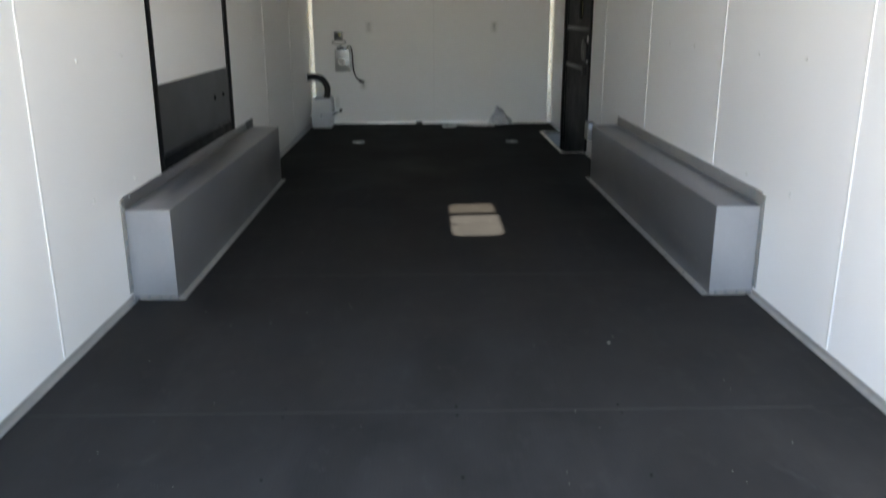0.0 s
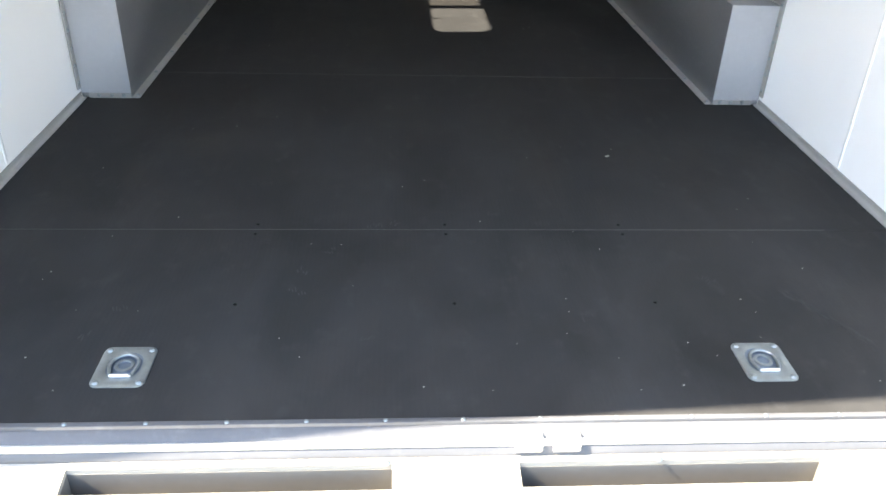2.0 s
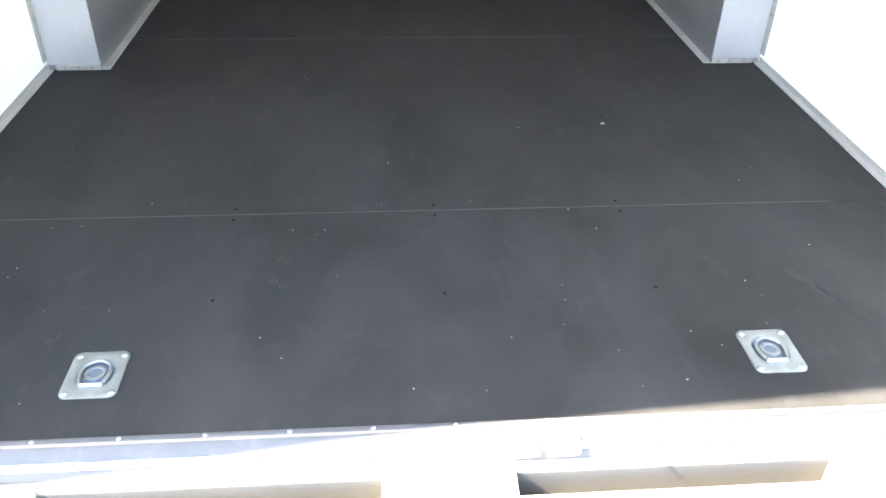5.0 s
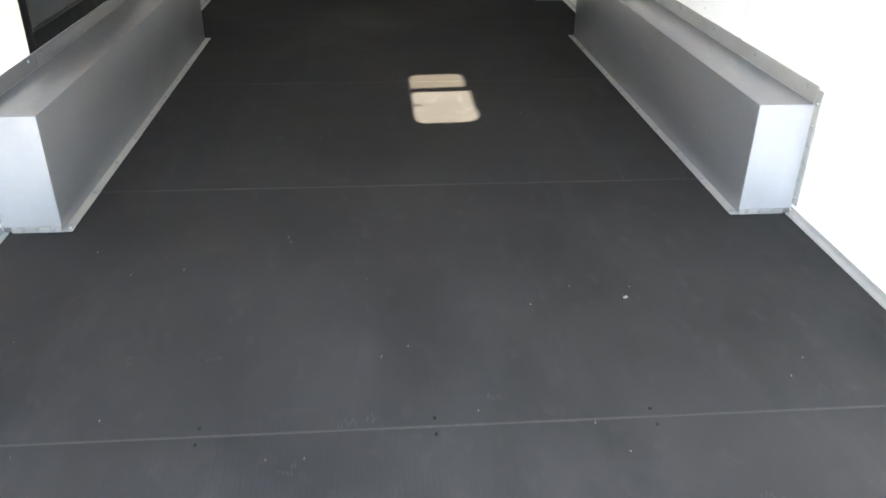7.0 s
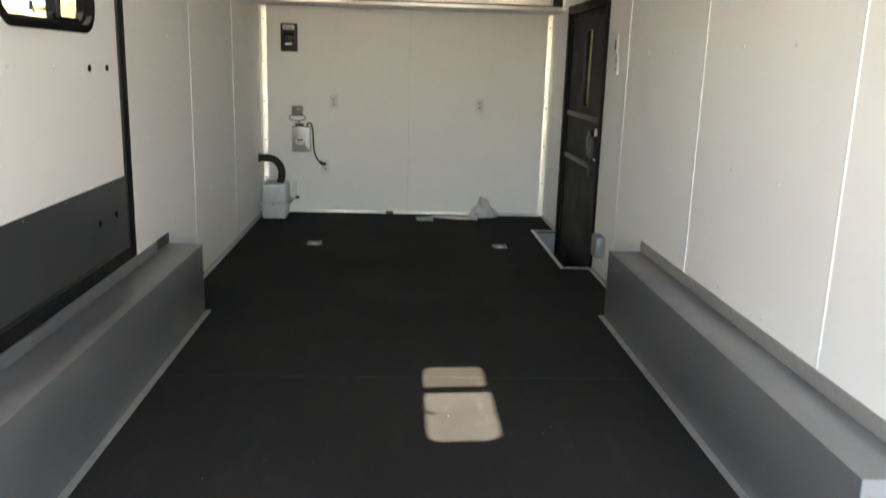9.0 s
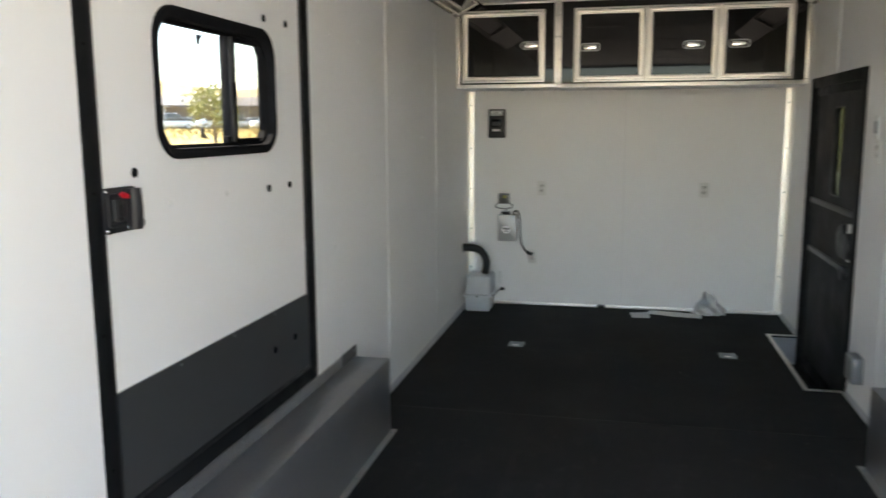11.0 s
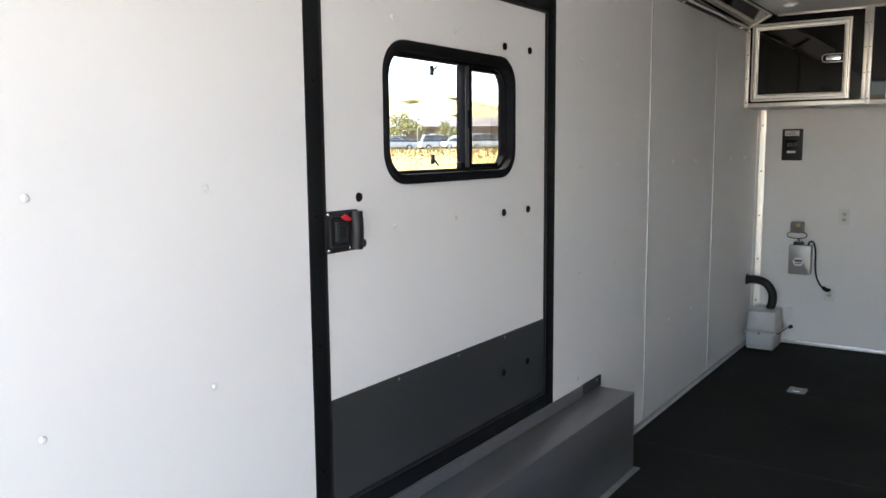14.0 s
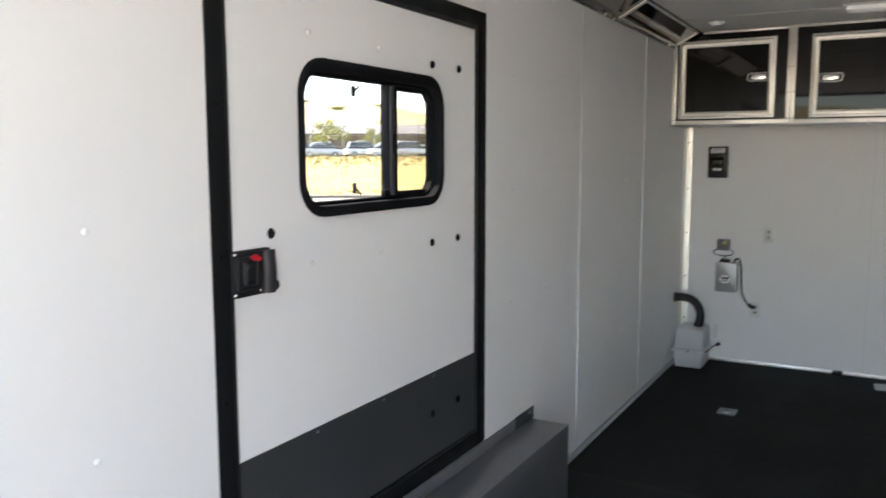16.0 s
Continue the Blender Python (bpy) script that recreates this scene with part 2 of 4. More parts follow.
# ---- mesh helpers ----
def bx(x0, x1, y0, y1, z0, z1, bevel=0.0, seg=2, bm=None):
    """A box; bevel rounds all its edges. With bm the box is joined to it."""
    b = bmesh.new()
    bmesh.ops.create_cube(b, size=1.0)
    for v in b.verts:
        v.co = Vector((x0 + (v.co.x + 0.5) * (x1 - x0), y0 + (v.co.y + 0.5) * (y1 - y0), z0 + (v.co.z + 0.5) * (z1 - z0)))
    if bevel:
        bmesh.ops.bevel(b, geom=b.edges[:], offset=bevel, segments=seg, affect="EDGES", profile=0.5)
    return joined(bm, b)


def joined(bm, b):
    if bm is None:
        return b
    tmp = bpy.data.meshes.new("tmp")
    b.to_mesh(tmp)
    b.free()
    bm.from_mesh(tmp)
    bpy.data.meshes.remove(tmp)
    return bm


def rr(u0, u1, v0, v1, r, n=6):
    """Points of a rounded rectangle, anticlockwise."""
    pts = []
    for cu, cv, a in ((u1 - r, v1 - r, 0), (u0 + r, v1 - r, 90), (u0 + r, v0 + r, 180), (u1 - r, v0 + r, 270)):
        for i in range(n + 1):
            t = radians(a + 90 * i / n)
            pts.append((cu + r * math.cos(t), cv + r * math.sin(t)))
    return pts


def prism(pts, w0, w1, bevel=0.0, bm=None):
    """Points in (u, v), drawn out along w from w0 to w1: local x, y, z = u, v, w."""
    b = bmesh.new()
    lo = [b.verts.new((u, v, w0)) for u, v in pts]
    hi = [b.verts.new((u, v, w1)) for u, v in pts]
    b.faces.new(lo[::-1])
    top = b.faces.new(hi)
    k = len(pts)
    for i in range(k):
        b.faces.new((lo[i], lo[(i + 1) % k], hi[(i + 1) % k], hi[i]))
    if bevel:
        bmesh.ops.bevel(b, geom=list(top.edges), offset=bevel, segments=2, affect="EDGES", profile=0.5)
    return joined(bm, b)


def ring(outer, inner, w0, w1, bevel=0.0):
    """A frame between two outlines with the same number of points."""
    b = bmesh.new()
    k = len(outer)
    rows = [[b.verts.new((u, v, w)) for u, v in pts] for pts, w in ((outer, w0), (outer, w1), (inner, w1), (inner, w0))]
    tops = []
    for j in range(4):
        a, c = rows[j], rows[(j + 1) % 4]
        for i in range(k):
            f = b.faces.new((a[i], a[(i + 1) % k], c[(i + 1) % k], c[i]))
            if j == 1:
                tops.append(f)
    if bevel:
        es = {e for f in tops for e in f.edges if sum(g in tops for g in e.link_faces) == 1}
        bmesh.ops.bevel(b, geom=list(es), offset=bevel, segments=2, affect="EDGES", profile=0.5)
    return b


def cyl(r, h, n=16, r2=None, bevel=0.0):
    """A round, standing on z = 0."""
    b = bmesh.new()
    bmesh.ops.create_cone(b, cap_ends=True, segments=n, radius1=r, radius2=r if r2 is None else r2, depth=h)
    bmesh.ops.translate(b, vec=(0, 0, h / 2), verts=b.verts)
    if bevel:
        es = [e for e in b.edges if all(v.co.z > h * 0.99 for v in e.verts)]
        bmesh.ops.bevel(b, geom=es, offset=bevel, segments=2, affect="EDGES", profile=0.5)
    return b


def tube(points, r, n=10, taper=None):
    """A round bar along a line of points, smoothed by a Catmull-Rom curve."""
    p = [Vector(q) for q in points]
    p = [p[0] * 2 - p[1]] + p + [p[-1] * 2 - p[-2]]
    line = []
    for i in range(1, len(p) - 2):
        for s in range(6):
            t = s / 6
            a, b_, c, d = p[i - 1], p[i], p[i + 1], p[i + 2]
            line.append(0.5 * (2 * b_ + (c - a) * t + (2 * a - 5 * b_ + 4 * c - d) * t * t + (3 * b_ - a - 3 * c + d) * t ** 3))
    line.append(p[-2])
    b = bmesh.new()
    rows = []
    for i, c in enumerate(line):
        d = (line[min(i + 1, len(line) - 1)] - line[max(i - 1, 0)]).normalized()
        s = d.cross(Vector((0.31, 0.17, 0.93))).normalized()
        u = d.cross(s)
        k = r if taper is None else r + (taper - r) * i / (len(line) - 1)
        rows.append([b.verts.new(c + k * (s * math.cos(a) + u * math.sin(a))) for a in [2 * math.pi * j / n for j in range(n)]])
    for a, c in zip(rows, rows[1:]):
        for j in range(n):
            b.faces.new((a[j], a[(j + 1) % n], c[(j + 1) % n], c[j]))
    b.faces.new(rows[0][::-1])
    b.faces.new(rows[-1])
    return b


def turned(b, m):
    bmesh.ops.transform(b, matrix=m, verts=b.verts)
    return b


LEFT = Matrix(((0, 0, 1, -1.23), (1, 0, 0, 0), (0, 1, 0, 0), (0, 0, 0, 1)))
RIGHT = Matrix(((0, 0, -1, 1.23), (1, 0, 0, 0), (0, 1, 0, 0), (0, 0, 0, 1)))
FRONT = Matrix(((1, 0, 0, 0), (0, 0, -1, 8.53), (0, 1, 0, 0), (0, 0, 0, 1)))
BASE = {}


def finish(name, b, material, smooth=True):
    bmesh.ops.recalc_face_normals(b, faces=b.faces)
    me = bpy.data.meshes.new(name)
    if smooth:
        for f in b.faces:
            f.smooth = True
        for e in b.edges:
            if len(e.link_faces) == 2 and e.calc_face_angle(0) > 0.6:
                e.smooth = False
    b.to_mesh(me)
    b.free()
    me.materials.append(material)
    return me


def thing(name, at, label, category, group="", kind=""):
    """An Empty at the thing's base, under which its parts hang."""
    ob = new(name)
    ob.empty_display_size = 0.05
    ob.location = at
    BASE[ob.name] = Vector(at)
    return tagged(ob, label, category, group, kind)


def part(name, b, material, parent, label=""):
    """Links a bmesh, in world coordinates, as one mesh object under parent."""
    o = BASE[parent.name]
    bmesh.ops.translate(b, vec=-o, verts=b.verts)
    ob = new(name, finish(name, b, material))
    ob.parent = parent
    BASE[ob.name] = o
    return tagged(ob, label)


def solo(name, b, material, label, category, kind="", group=""):
    ob = new(name, finish(name, b, material))
    BASE[ob.name] = Vector((0, 0, 0))
    return tagged(ob, label, category, group, kind)


def piece(name, mesh, m, parent, label=""):
    """A repeat that shares its mesh, at the world pose m, under parent."""
    ob = new(name, mesh)
    ob.parent = parent
    ob.matrix_basis = Matrix.Translation(-BASE[parent.name]) @ m
    return tagged(ob, label)


SCREW = finish("screw", cyl(0.0085, 0.0045, 12, 0.005, 0.001), WPLAST)
SMALL = finish("small_screw", cyl(0.0048, 0.003, 10, 0.003, 0.0008), ZINC)
BRIGHT = finish("bright_screw", cyl(0.0045, 0.003, 10, 0.003, 0.0008), CHROME)
BOLT = finish("bolt", cyl(0.0075, 0.005, 10, 0.005, 0.0015), ZINC)
DARKSCREW = finish("dark_screw", cyl(0.0042, 0.0008, 8), DSLOT)
PLUG = finish("hole_plug", cyl(0.0135, 0.004, 16, 0.012), BLACKW)

# ---- floor ----
floor = solo("floor", bx(-1.29, 1.02, 1.556, 8.59, -0.11, -0.012), DUST, "black sheet floor of an enclosed trailer", "floor", "structure")
for y0, y1 in ((1.556, 6.66), (7.89, 8.59)):
    part("subfloor", bx(1.02, 1.29, y0, y1, -0.11, -0.012), DUST, floor)
G = 0.0013
for y0, y1 in ((1.579, 2.29), (2.29, 3.53), (3.53, 4.75), (4.75, 5.97)):
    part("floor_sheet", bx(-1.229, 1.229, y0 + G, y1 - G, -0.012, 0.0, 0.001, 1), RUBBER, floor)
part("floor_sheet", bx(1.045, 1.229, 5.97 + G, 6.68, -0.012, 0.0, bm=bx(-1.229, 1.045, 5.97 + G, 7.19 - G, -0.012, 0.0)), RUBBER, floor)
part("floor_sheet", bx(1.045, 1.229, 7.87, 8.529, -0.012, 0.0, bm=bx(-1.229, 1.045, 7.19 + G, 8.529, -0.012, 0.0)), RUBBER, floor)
for y in (2.29, 3.53, 4.75, 5.97, 7.19):
    part("joint_line", bx(-1.2, 1.03, y - 0.0012, y + 0.0012, -0.011, -0.0002), DUST, floor)
for y in (1.95, 2.265, 2.315):
    for x in (-0.47, 0.0, 0.47):
        piece("floor_screw", DARKSCREW, pose(x + 0.01 * math.sin(9 * x + y), y, 0.0), floor)

# step well at the side door
well = thing("step_well", (1.13, 7.27, -0.2), "sunken entry step with bright metal edge trim", "step", kind="structure")
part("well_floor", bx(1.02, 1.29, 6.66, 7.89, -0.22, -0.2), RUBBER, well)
part("well_side", bx(1.02, 1.04, 6.66, 7.89, -0.2, -0.013), ALUD, well)
for y0, y1 in ((6.66, 6.68), (7.87, 7.89)):
    part("well_side", bx(1.04, 1.25, y0, y1, -0.2, -0.013), ALUD, well)
part("edge_trim", bx(1.02, 1.047, 6.655, 7.895, 0.0005, 0.004, 0.001, 1), ALU, well)
part("edge_trim", bx(1.047, 1.228, 6.655, 6.685, 0.0005, 0.004, 0.001, 1), ALU, well)
part("edge_trim", bx(1.047, 1.228, 7.865, 7.895, 0.0005, 0.004, 0.001, 1), ALU, well)


# ---- walls ----
def wall(name, m, core, panels, seams, screws, label, gap=0.0015):
    """core, panels: rectangles (u0, u1, v0, v1); the core is 5 cm thick behind the panels."""
    b = None
    for u0, u1, v0, v1 in core:
        b = bx(u0, u1, v0, v1, -0.06, -0.004, bm=b)
    ob = solo(name, turned(b, m), SKIN, label, "wall", "structure")
    for u0, u1, v0, v1 in panels:
        part("wall_panel", turned(bx(u0 + gap, u1 - gap, v0, v1, -0.004, 0.0), m), WHITE, ob)
    for u, v0, v1 in seams:
        part("seam_strip", turned(bx(u - 0.006, u + 0.006, v0, v1, 0.0, 0.004, 0.0018, 2), m), SEAM, ob)
    for u, v in screws:
        piece("screw", SCREW, m @ pose(u, v, 0.0), ob)
    return ob


TOP = 2.35
ROWS_V = (0.455, 0.93, 1.39, 1.85)
wl = wall("wall_left", LEFT, [(1.52, 3.725, -0.11, 2.4), (5.14, 8.59, -0.11, 2.4), (3.725, 5.14, -0.11, 0.415), (3.725, 5.14, 2.055, 2.4)],
          [(1.52, 2.62, 0, TOP), (2.62, 3.725, 0, TOP), (3.725, 5.14, 0, 0.415), (3.725, 5.14, 2.055, TOP), (5.14, 6.215, 0, TOP), (6.215, 7.37, 0, TOP), (7.37, 8.53, 0, TOP)],
          [(2.62, 0.03, TOP), (6.215, 0.03, TOP), (7.37, 0.03, TOP)],
          [(u, v) for u in (1.81, 2.22, 2.99, 3.40) for v in ROWS_V] + [(u, v) for u in (5.39, 5.78) for v in ROWS_V]
          + [(u, v) for u in (6.6, 7.0, 7.77, 8.15) for v in (0.5, 1.39)] + [(6.222, v) for v in (0.25, 0.6, 0.95, 1.3, 1.65, 2.0)] + [(2.627, v) for v in (0.25, 0.6, 0.95, 1.3)],
          "white panelled trailer side wall with thin seam strips")
wr = wall("wall_right", RIGHT, [(1.52, 6.65, -0.11, 2.4), (7.89, 8.59, -0.11, 2.4), (6.65, 7.89, 1.755, 2.4), (6.65, 7.89, -0.3, -0.2)],
          [(a, b, 0, TOP) for a, b in ((1.52, 2.63), (2.63, 3.81), (3.81, 4.99), (4.99, 6.17), (6.17, 6.65))] + [(6.65, 7.89, 1.755, TOP), (7.89, 8.53, 0, TOP)],
          [(u, 0.03, TOP) for u in (2.63, 3.81, 4.99, 6.17)] + [(7.3, 1.76, TOP)],
          [(u, v) for u in (1.85, 2.25, 3.02, 3.42, 4.2, 4.6, 5.38, 5.78) for v in ROWS_V] + [(u + 0.007, v) for u in (2.63, 3.81, 4.99) for v in (0.6, 0.95, 1.3)],
          "white panelled trailer side wall with thin seam strips")
wf = wall("wall_front", FRONT, [(-1.23, 1.23, -0.11, 2.4)], [(-1.23, 0.02, 0, TOP), (0.02, 1.23, 0, TOP)], [], [],
          "white panelled front wall below overhead cabinets", 0.0011)
ceiling = solo("ceiling", bx(-1.29, 1.29, 1.52, 8.59, TOP, 2.4), CEIL, "pale grey panelled trailer ceiling", "ceiling", "structure")
for y in (2.7, 3.9, 5.1, 6.3, 7.5):
    part("ceiling_batten", bx(-1.04, 1.04, y - 0.008, y + 0.008, TOP - 0.002, TOP - 0.0002), SEAM, ceiling)
roof = solo("roof", bx(-1.3, 1.3, 1.48, 8.6, 2.401, 2.44, 0.01), SKIN, "pale sheet metal trailer roof", "roof", "structure")

# base trims and rear frame
trim = thing("baseboard", (0, 5, 0), "dull aluminium angle trim along floor edges", "trim", kind="structure")
for s in (-1, 1):
    for y0, y1 in ((1.525, 3.238), (5.63, 6.652 if s > 0 else 8.52)) + (((7.898, 8.52),) if s > 0 else ()):
        x = s * 1.2285
        pts = [(0, 0.0005), (0.02, 0.0005), (0.02, 0.003), (0.007, 0.005), (0.003, 0.009), (0.003, 0.022), (0, 0.022)]
        b = prism(pts, y0, y1)
        part("angle_trim", turned(b, Matrix(((-s, 0, 0, x), (0, 0, 1, 0), (0, 1, 0, 0), (0, 0, 0, 1)))), FLANGE if y1 < 4 else ALUD, trim)
for x0, x1 in ((-1.19, -0.135), (-0.125, 1.19)):
    part("front_strip", bx(x0, x1, 8.505, 8.5285, 0.0005, 0.022, 0.003), ALU, trim)
part("strip_joint", bx(-0.165, -0.1, 8.498, 8.52, 0.0, 0.026, 0.003), BLACKP, trim)
corner = thing("corner_trim", (0, 8.5, 0), "bright aluminium corner angles on the front wall", "trim", kind="structure")
for s in (-1, 1):
    pts = [(0, 0), (0.05, 0), (0.05, -0.003), (0.048, -0.004), (0.008, -0.0045), (0.004, -0.009), (0.003, -0.05), (0, -0.05)]
    for z0, z1 in ((0.03, 0.44), (0.442, 1.735)):
        b = prism(pts, z0, z1)
        part("corner_angle", turned(b, Matrix(((-s, 0, 0, s * 1.2285), (0, 1, 0, 8.5285), (0, 0, 1, 0), (0, 0, 0, 1)))), ALU, corner)
    for z in (0.3, 0.62, 0.95, 1.28, 1.62):
        piece("rivet", BOLT, pose(s * 1.202, 8.524, z) @ pose(0, 0, 0, 90, 0, 0), corner)
rear = thing("rear_frame", (0, 1.5, 0), "aluminium rear door frame of the trailer", "door frame", kind="structure")
for s in (-1, 1):
    part("rear_post", bx(min(s * 1.23, s * 1.3), max(s * 1.23, s * 1.3), 1.49, 1.519, -0.12, 2.44, 0.006), ALUD, rear)
part("rear_header", bx(-1.229, 1.229, 1.474, 1.519, 2.31, 2.44, 0.006), ALUD, rear)

# ---- rear sill and ramp ----
sill = thing("rear_sill", (0, 1.54, -0.05), "bolted aluminium sill strip with round hinge tube", "threshold", kind="structure")
part("sill_strip", bx(-1.228, 1.228, 1.566, 1.5785, -0.035, 0.003, 0.0015), SILLM, sill)
ledge = prism([(1.5265, -0.06), (1.5655, -0.06), (1.5655, -0.004), (1.558, -0.006), (1.5275, -0.04), (1.5265, -0.045)], -1.228, 1.228)
part("sill_ledge", turned(ledge, Matrix(((0, 0, 1, 0), (1, 0, 0, 0), (0, 1, 0, 0), (0, 0, 0, 1)))), SILLM, sill)
part("hinge_tube", tube([(-1.22, 1.541, -0.026), (0, 1.541, -0.026), (1.22, 1.541, -0.026)], 0.0075, 12), ALU, sill)
for i in range(17):
    piece("bolt", SMALL, pose(-1.145 + 0.1432 * i, 1.5722, 0.003), sill)
for x in (0.095, 0.165):
    part("hinge_knuckle", turned(cyl(0.019, 0.05, 18, bevel=0.004), pose(x, 1.541, -0.026, 0, 90, 0)), ALU, sill)


def ramp_z(y):
    return -0.045 - (1.526 - y) * 0.212


def slab(x0, x1, y0, y1, d0, d1, bm=None):
    """A slab parallel to the ramp, from d0 to d1 above its face."""
    b = bx(x0, x1, y0, y1, 0, 1)
    for v in b.verts:
        v.co.z = ramp_z(v.co.y) + (d1 if v.co.z > 0.5 else d0)
    return joined(bm, b)


ramp = thing("ramp_door", (0, -0.85, -0.55), "lowered sunlit trailer ramp with long hand slots", "ramp", kind="structure")
part("ramp_board", slab(-1.2, 1.2, -0.85, 1.463, -0.012, 0.0), WOOD, ramp)
part("ramp_board", slab(-1.2, 1.2, 1.513, 1.526, -0.012, 0.0), WOOD, ramp)
for x0, x1 in ((-1.2, -0.703), (-0.13, 0.1), (0.667, 0.893), (1.18, 1.2)):
    part("slot_bridge", slab(x0, x1, 1.4632, 1.5128, -0.012, 0.0), WOOD, ramp)
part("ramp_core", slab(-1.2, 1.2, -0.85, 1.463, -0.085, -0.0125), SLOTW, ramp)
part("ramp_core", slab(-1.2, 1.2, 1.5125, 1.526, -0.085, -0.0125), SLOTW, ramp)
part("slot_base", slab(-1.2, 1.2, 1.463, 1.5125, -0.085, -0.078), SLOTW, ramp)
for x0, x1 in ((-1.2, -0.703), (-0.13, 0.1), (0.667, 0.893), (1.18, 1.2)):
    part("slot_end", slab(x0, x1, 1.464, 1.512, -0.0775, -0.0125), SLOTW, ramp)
for i in range(6):
    x = -1.045 + 0.43 * i - 0.012
    piece("bolt", BOLT, pose(x, 1.43, ramp_z(1.43)), ramp)
for x in (-0.14, 0.36, 0.86):
    piece("bolt", BOLT, pose(x, 1.516, ramp_z(1.516)), ramp)


# ---- wheel boxes ----
def wheel_box(s):
    """A wheel cover along a side wall; s: the side's sign."""
    o = thing("wheel_box", (s * 1.14, 4.43, 0), "long grey metal wheel cover against the trailer wall", "wheel cover", "wheel covers")

    def sx(b):
        return turned(b, Matrix.Diagonal((s, 1, 1, 1)))
    part("cover", sx(bx(1.053, 1.2265, 3.243, 5.617, 0.001, 0.364, 0.003, 2)), BOXM, o)
    part("end_plate", sx(bx(1.0535, 1.2262, 3.2395, 3.2428, 0.0185, 0.3635, 0.001, 1)), ENDM, o, "sheet metal end plate, daylight put into its paler colour")
    part("floor_flange", sx(bx(1.025, 1.0545, 3.238, 5.635, 0.0005, 0.004, 0.001, 1)), FLANGE, o, "bolted lighter metal floor flange")
    part("end_flange", sx(bx(1.055, 1.2, 3.236, 3.2425, 0.0005, 0.018, 0.001, 1)), FLANGE, o)
    for x in (1.08, 1.12, 1.165):
        piece("bolt", BOLT, pose(s * x, 3.236, 0.011) @ pose(0, 0, 0, 90, 0, 0), o)
    part("wall_flange", sx(bx(1.223, 1.2285, 3.212, 3.2425, 0.036, 0.41, 0.001, 1)), FLANGE, o)
    if s > 0:
        part("top_flange", sx(bx(1.223, 1.2285, 3.2428, 5.63, 0.365, 0.418, 0.001, 1)), FLANGE, o)
    else:
        part("top_flange", sx(bx(1.223, 1.2285, 3.2428, 5.43, 0.365, 0.4145, 0.001, 1)), BOXM, o)
        part("top_flange", sx(bx(1.223, 1.2285, 5.4305, 5.63, 0.365, 0.418, 0.001, 1)), KICK, o, "dark end of the wall flange")
        tread = bx(-1.223, -1.2215, 3.76, 5.12, 0.37, 0.4)
        for i in range(50):
            for j in range(2):
                q = prism(rr(-0.01, 0.01, -0.002, 0.002, 0.0018, 2), 0.0, 0.0016)
                joined(tread, turned(q, LEFT @ pose(3.775 + 0.027 * i + 0.0135 * j, 0.378 + 0.016 * j, 0.0085, 0, 0, 45 if j else 135)))
        part("tread_strip", tread, BOXM, o, "diamond tread strip under the door")
    for y in [3.26 + 0.258 * i for i in range(10)]:
        piece("bolt", BOLT, pose(s * 1.039, y, 0.004), o)
    for y in [3.3 + 0.38 * i for i in range(7)]:
        piece("bolt", BOLT, pose(s * 1.223, y, 0.402) @ pose(0, 0, 0, 0, -s * 90, 0), o)
    for z in (0.06, 0.12, 0.18, 0.24, 0.3, 0.37):
        piece("bolt", BOLT, pose(s * 1.223, 3.226, z) @ pose(0, 0, 0, 0, -s * 90, 0), o)
    return o


wheel_box(-1)
wheel_box(1)


# ---- recessed tie-down rings ----
def tie_down():
    o = thing("tie_down_ring", (0, 0, 0), "zinc-plated recessed D-ring tie-down in the floor", "tie-down", "floor tie-downs")
    part("plate", ring(rr(-0.052, 0.052, -0.062, 0.062, 0.016, 5), rr(-0.033, 0.033, -0.037, 0.043, 0.03, 5), 0.0003, 0.003, 0.0012), ZINC, o)
    dish = bmesh.new()
    rows = []
    for f, z in ((1.02, 0.0026), (0.9, 0.0012), (0.82, 0.0009), (0.5, 0.0007)):
        rows.append([dish.verts.new((u * f, (v - 0.003) * f + 0.003, z)) for u, v in rr(-0.033, 0.033, -0.037, 0.043, 0.03, 5)])
    for a, c in zip(rows, rows[1:]):
        for i in range(len(a)):
            dish.faces.new((a[i], a[(i + 1) % len(a)], c[(i + 1) % len(a)], c[i]))
    dish.faces.new(rows[-1])
    # Recess shade and a bluish sky reflection are put into the dish colour.
    part("dish", dish, mat("shaded_zinc", (0.17, 0.215, 0.28), 0.4, 0.75), o)
    pts = [(-0.021, -0.028, 0.005), (-0.0235, -0.018, 0.0052), (-0.027, 0.0, 0.0055), (-0.0215, 0.021, 0.006), (0, 0.033, 0.006), (0.0215, 0.021, 0.006), (0.027, 0.0, 0.0055), (0.0235, -0.018, 0.0052), (0.021, -0.028, 0.005)]
    part("ring", tube(pts, 0.0036, 8), ZINC, o)
    part("hinge_bar", bx(-0.021, 0.021, -0.034, -0.0275, 0.001, 0.008, 0.003), ALU, o)
    part("raised_collar", ring(rr(-0.0195, 0.0195, -0.016, 0.023, 0.0194, 6), rr(-0.0125, 0.0125, -0.009, 0.016, 0.0124, 6), 0.0008, 0.004, 0.0015), ZINC, o)
    for x in (-0.041, 0.041):
        for y in (-0.05, 0.05):
            piece("bolt", BOLT, pose(x, y, 0.002), o)
    return o


ring0 = tie_down()
ring0.location = (-0.656, 1.735, 0.0)
for x, y in ((0.635, 1.733), (-0.661, 7.285), (0.693, 7.28)):
    copy_thing(ring0, pose(x, y, 0.0))

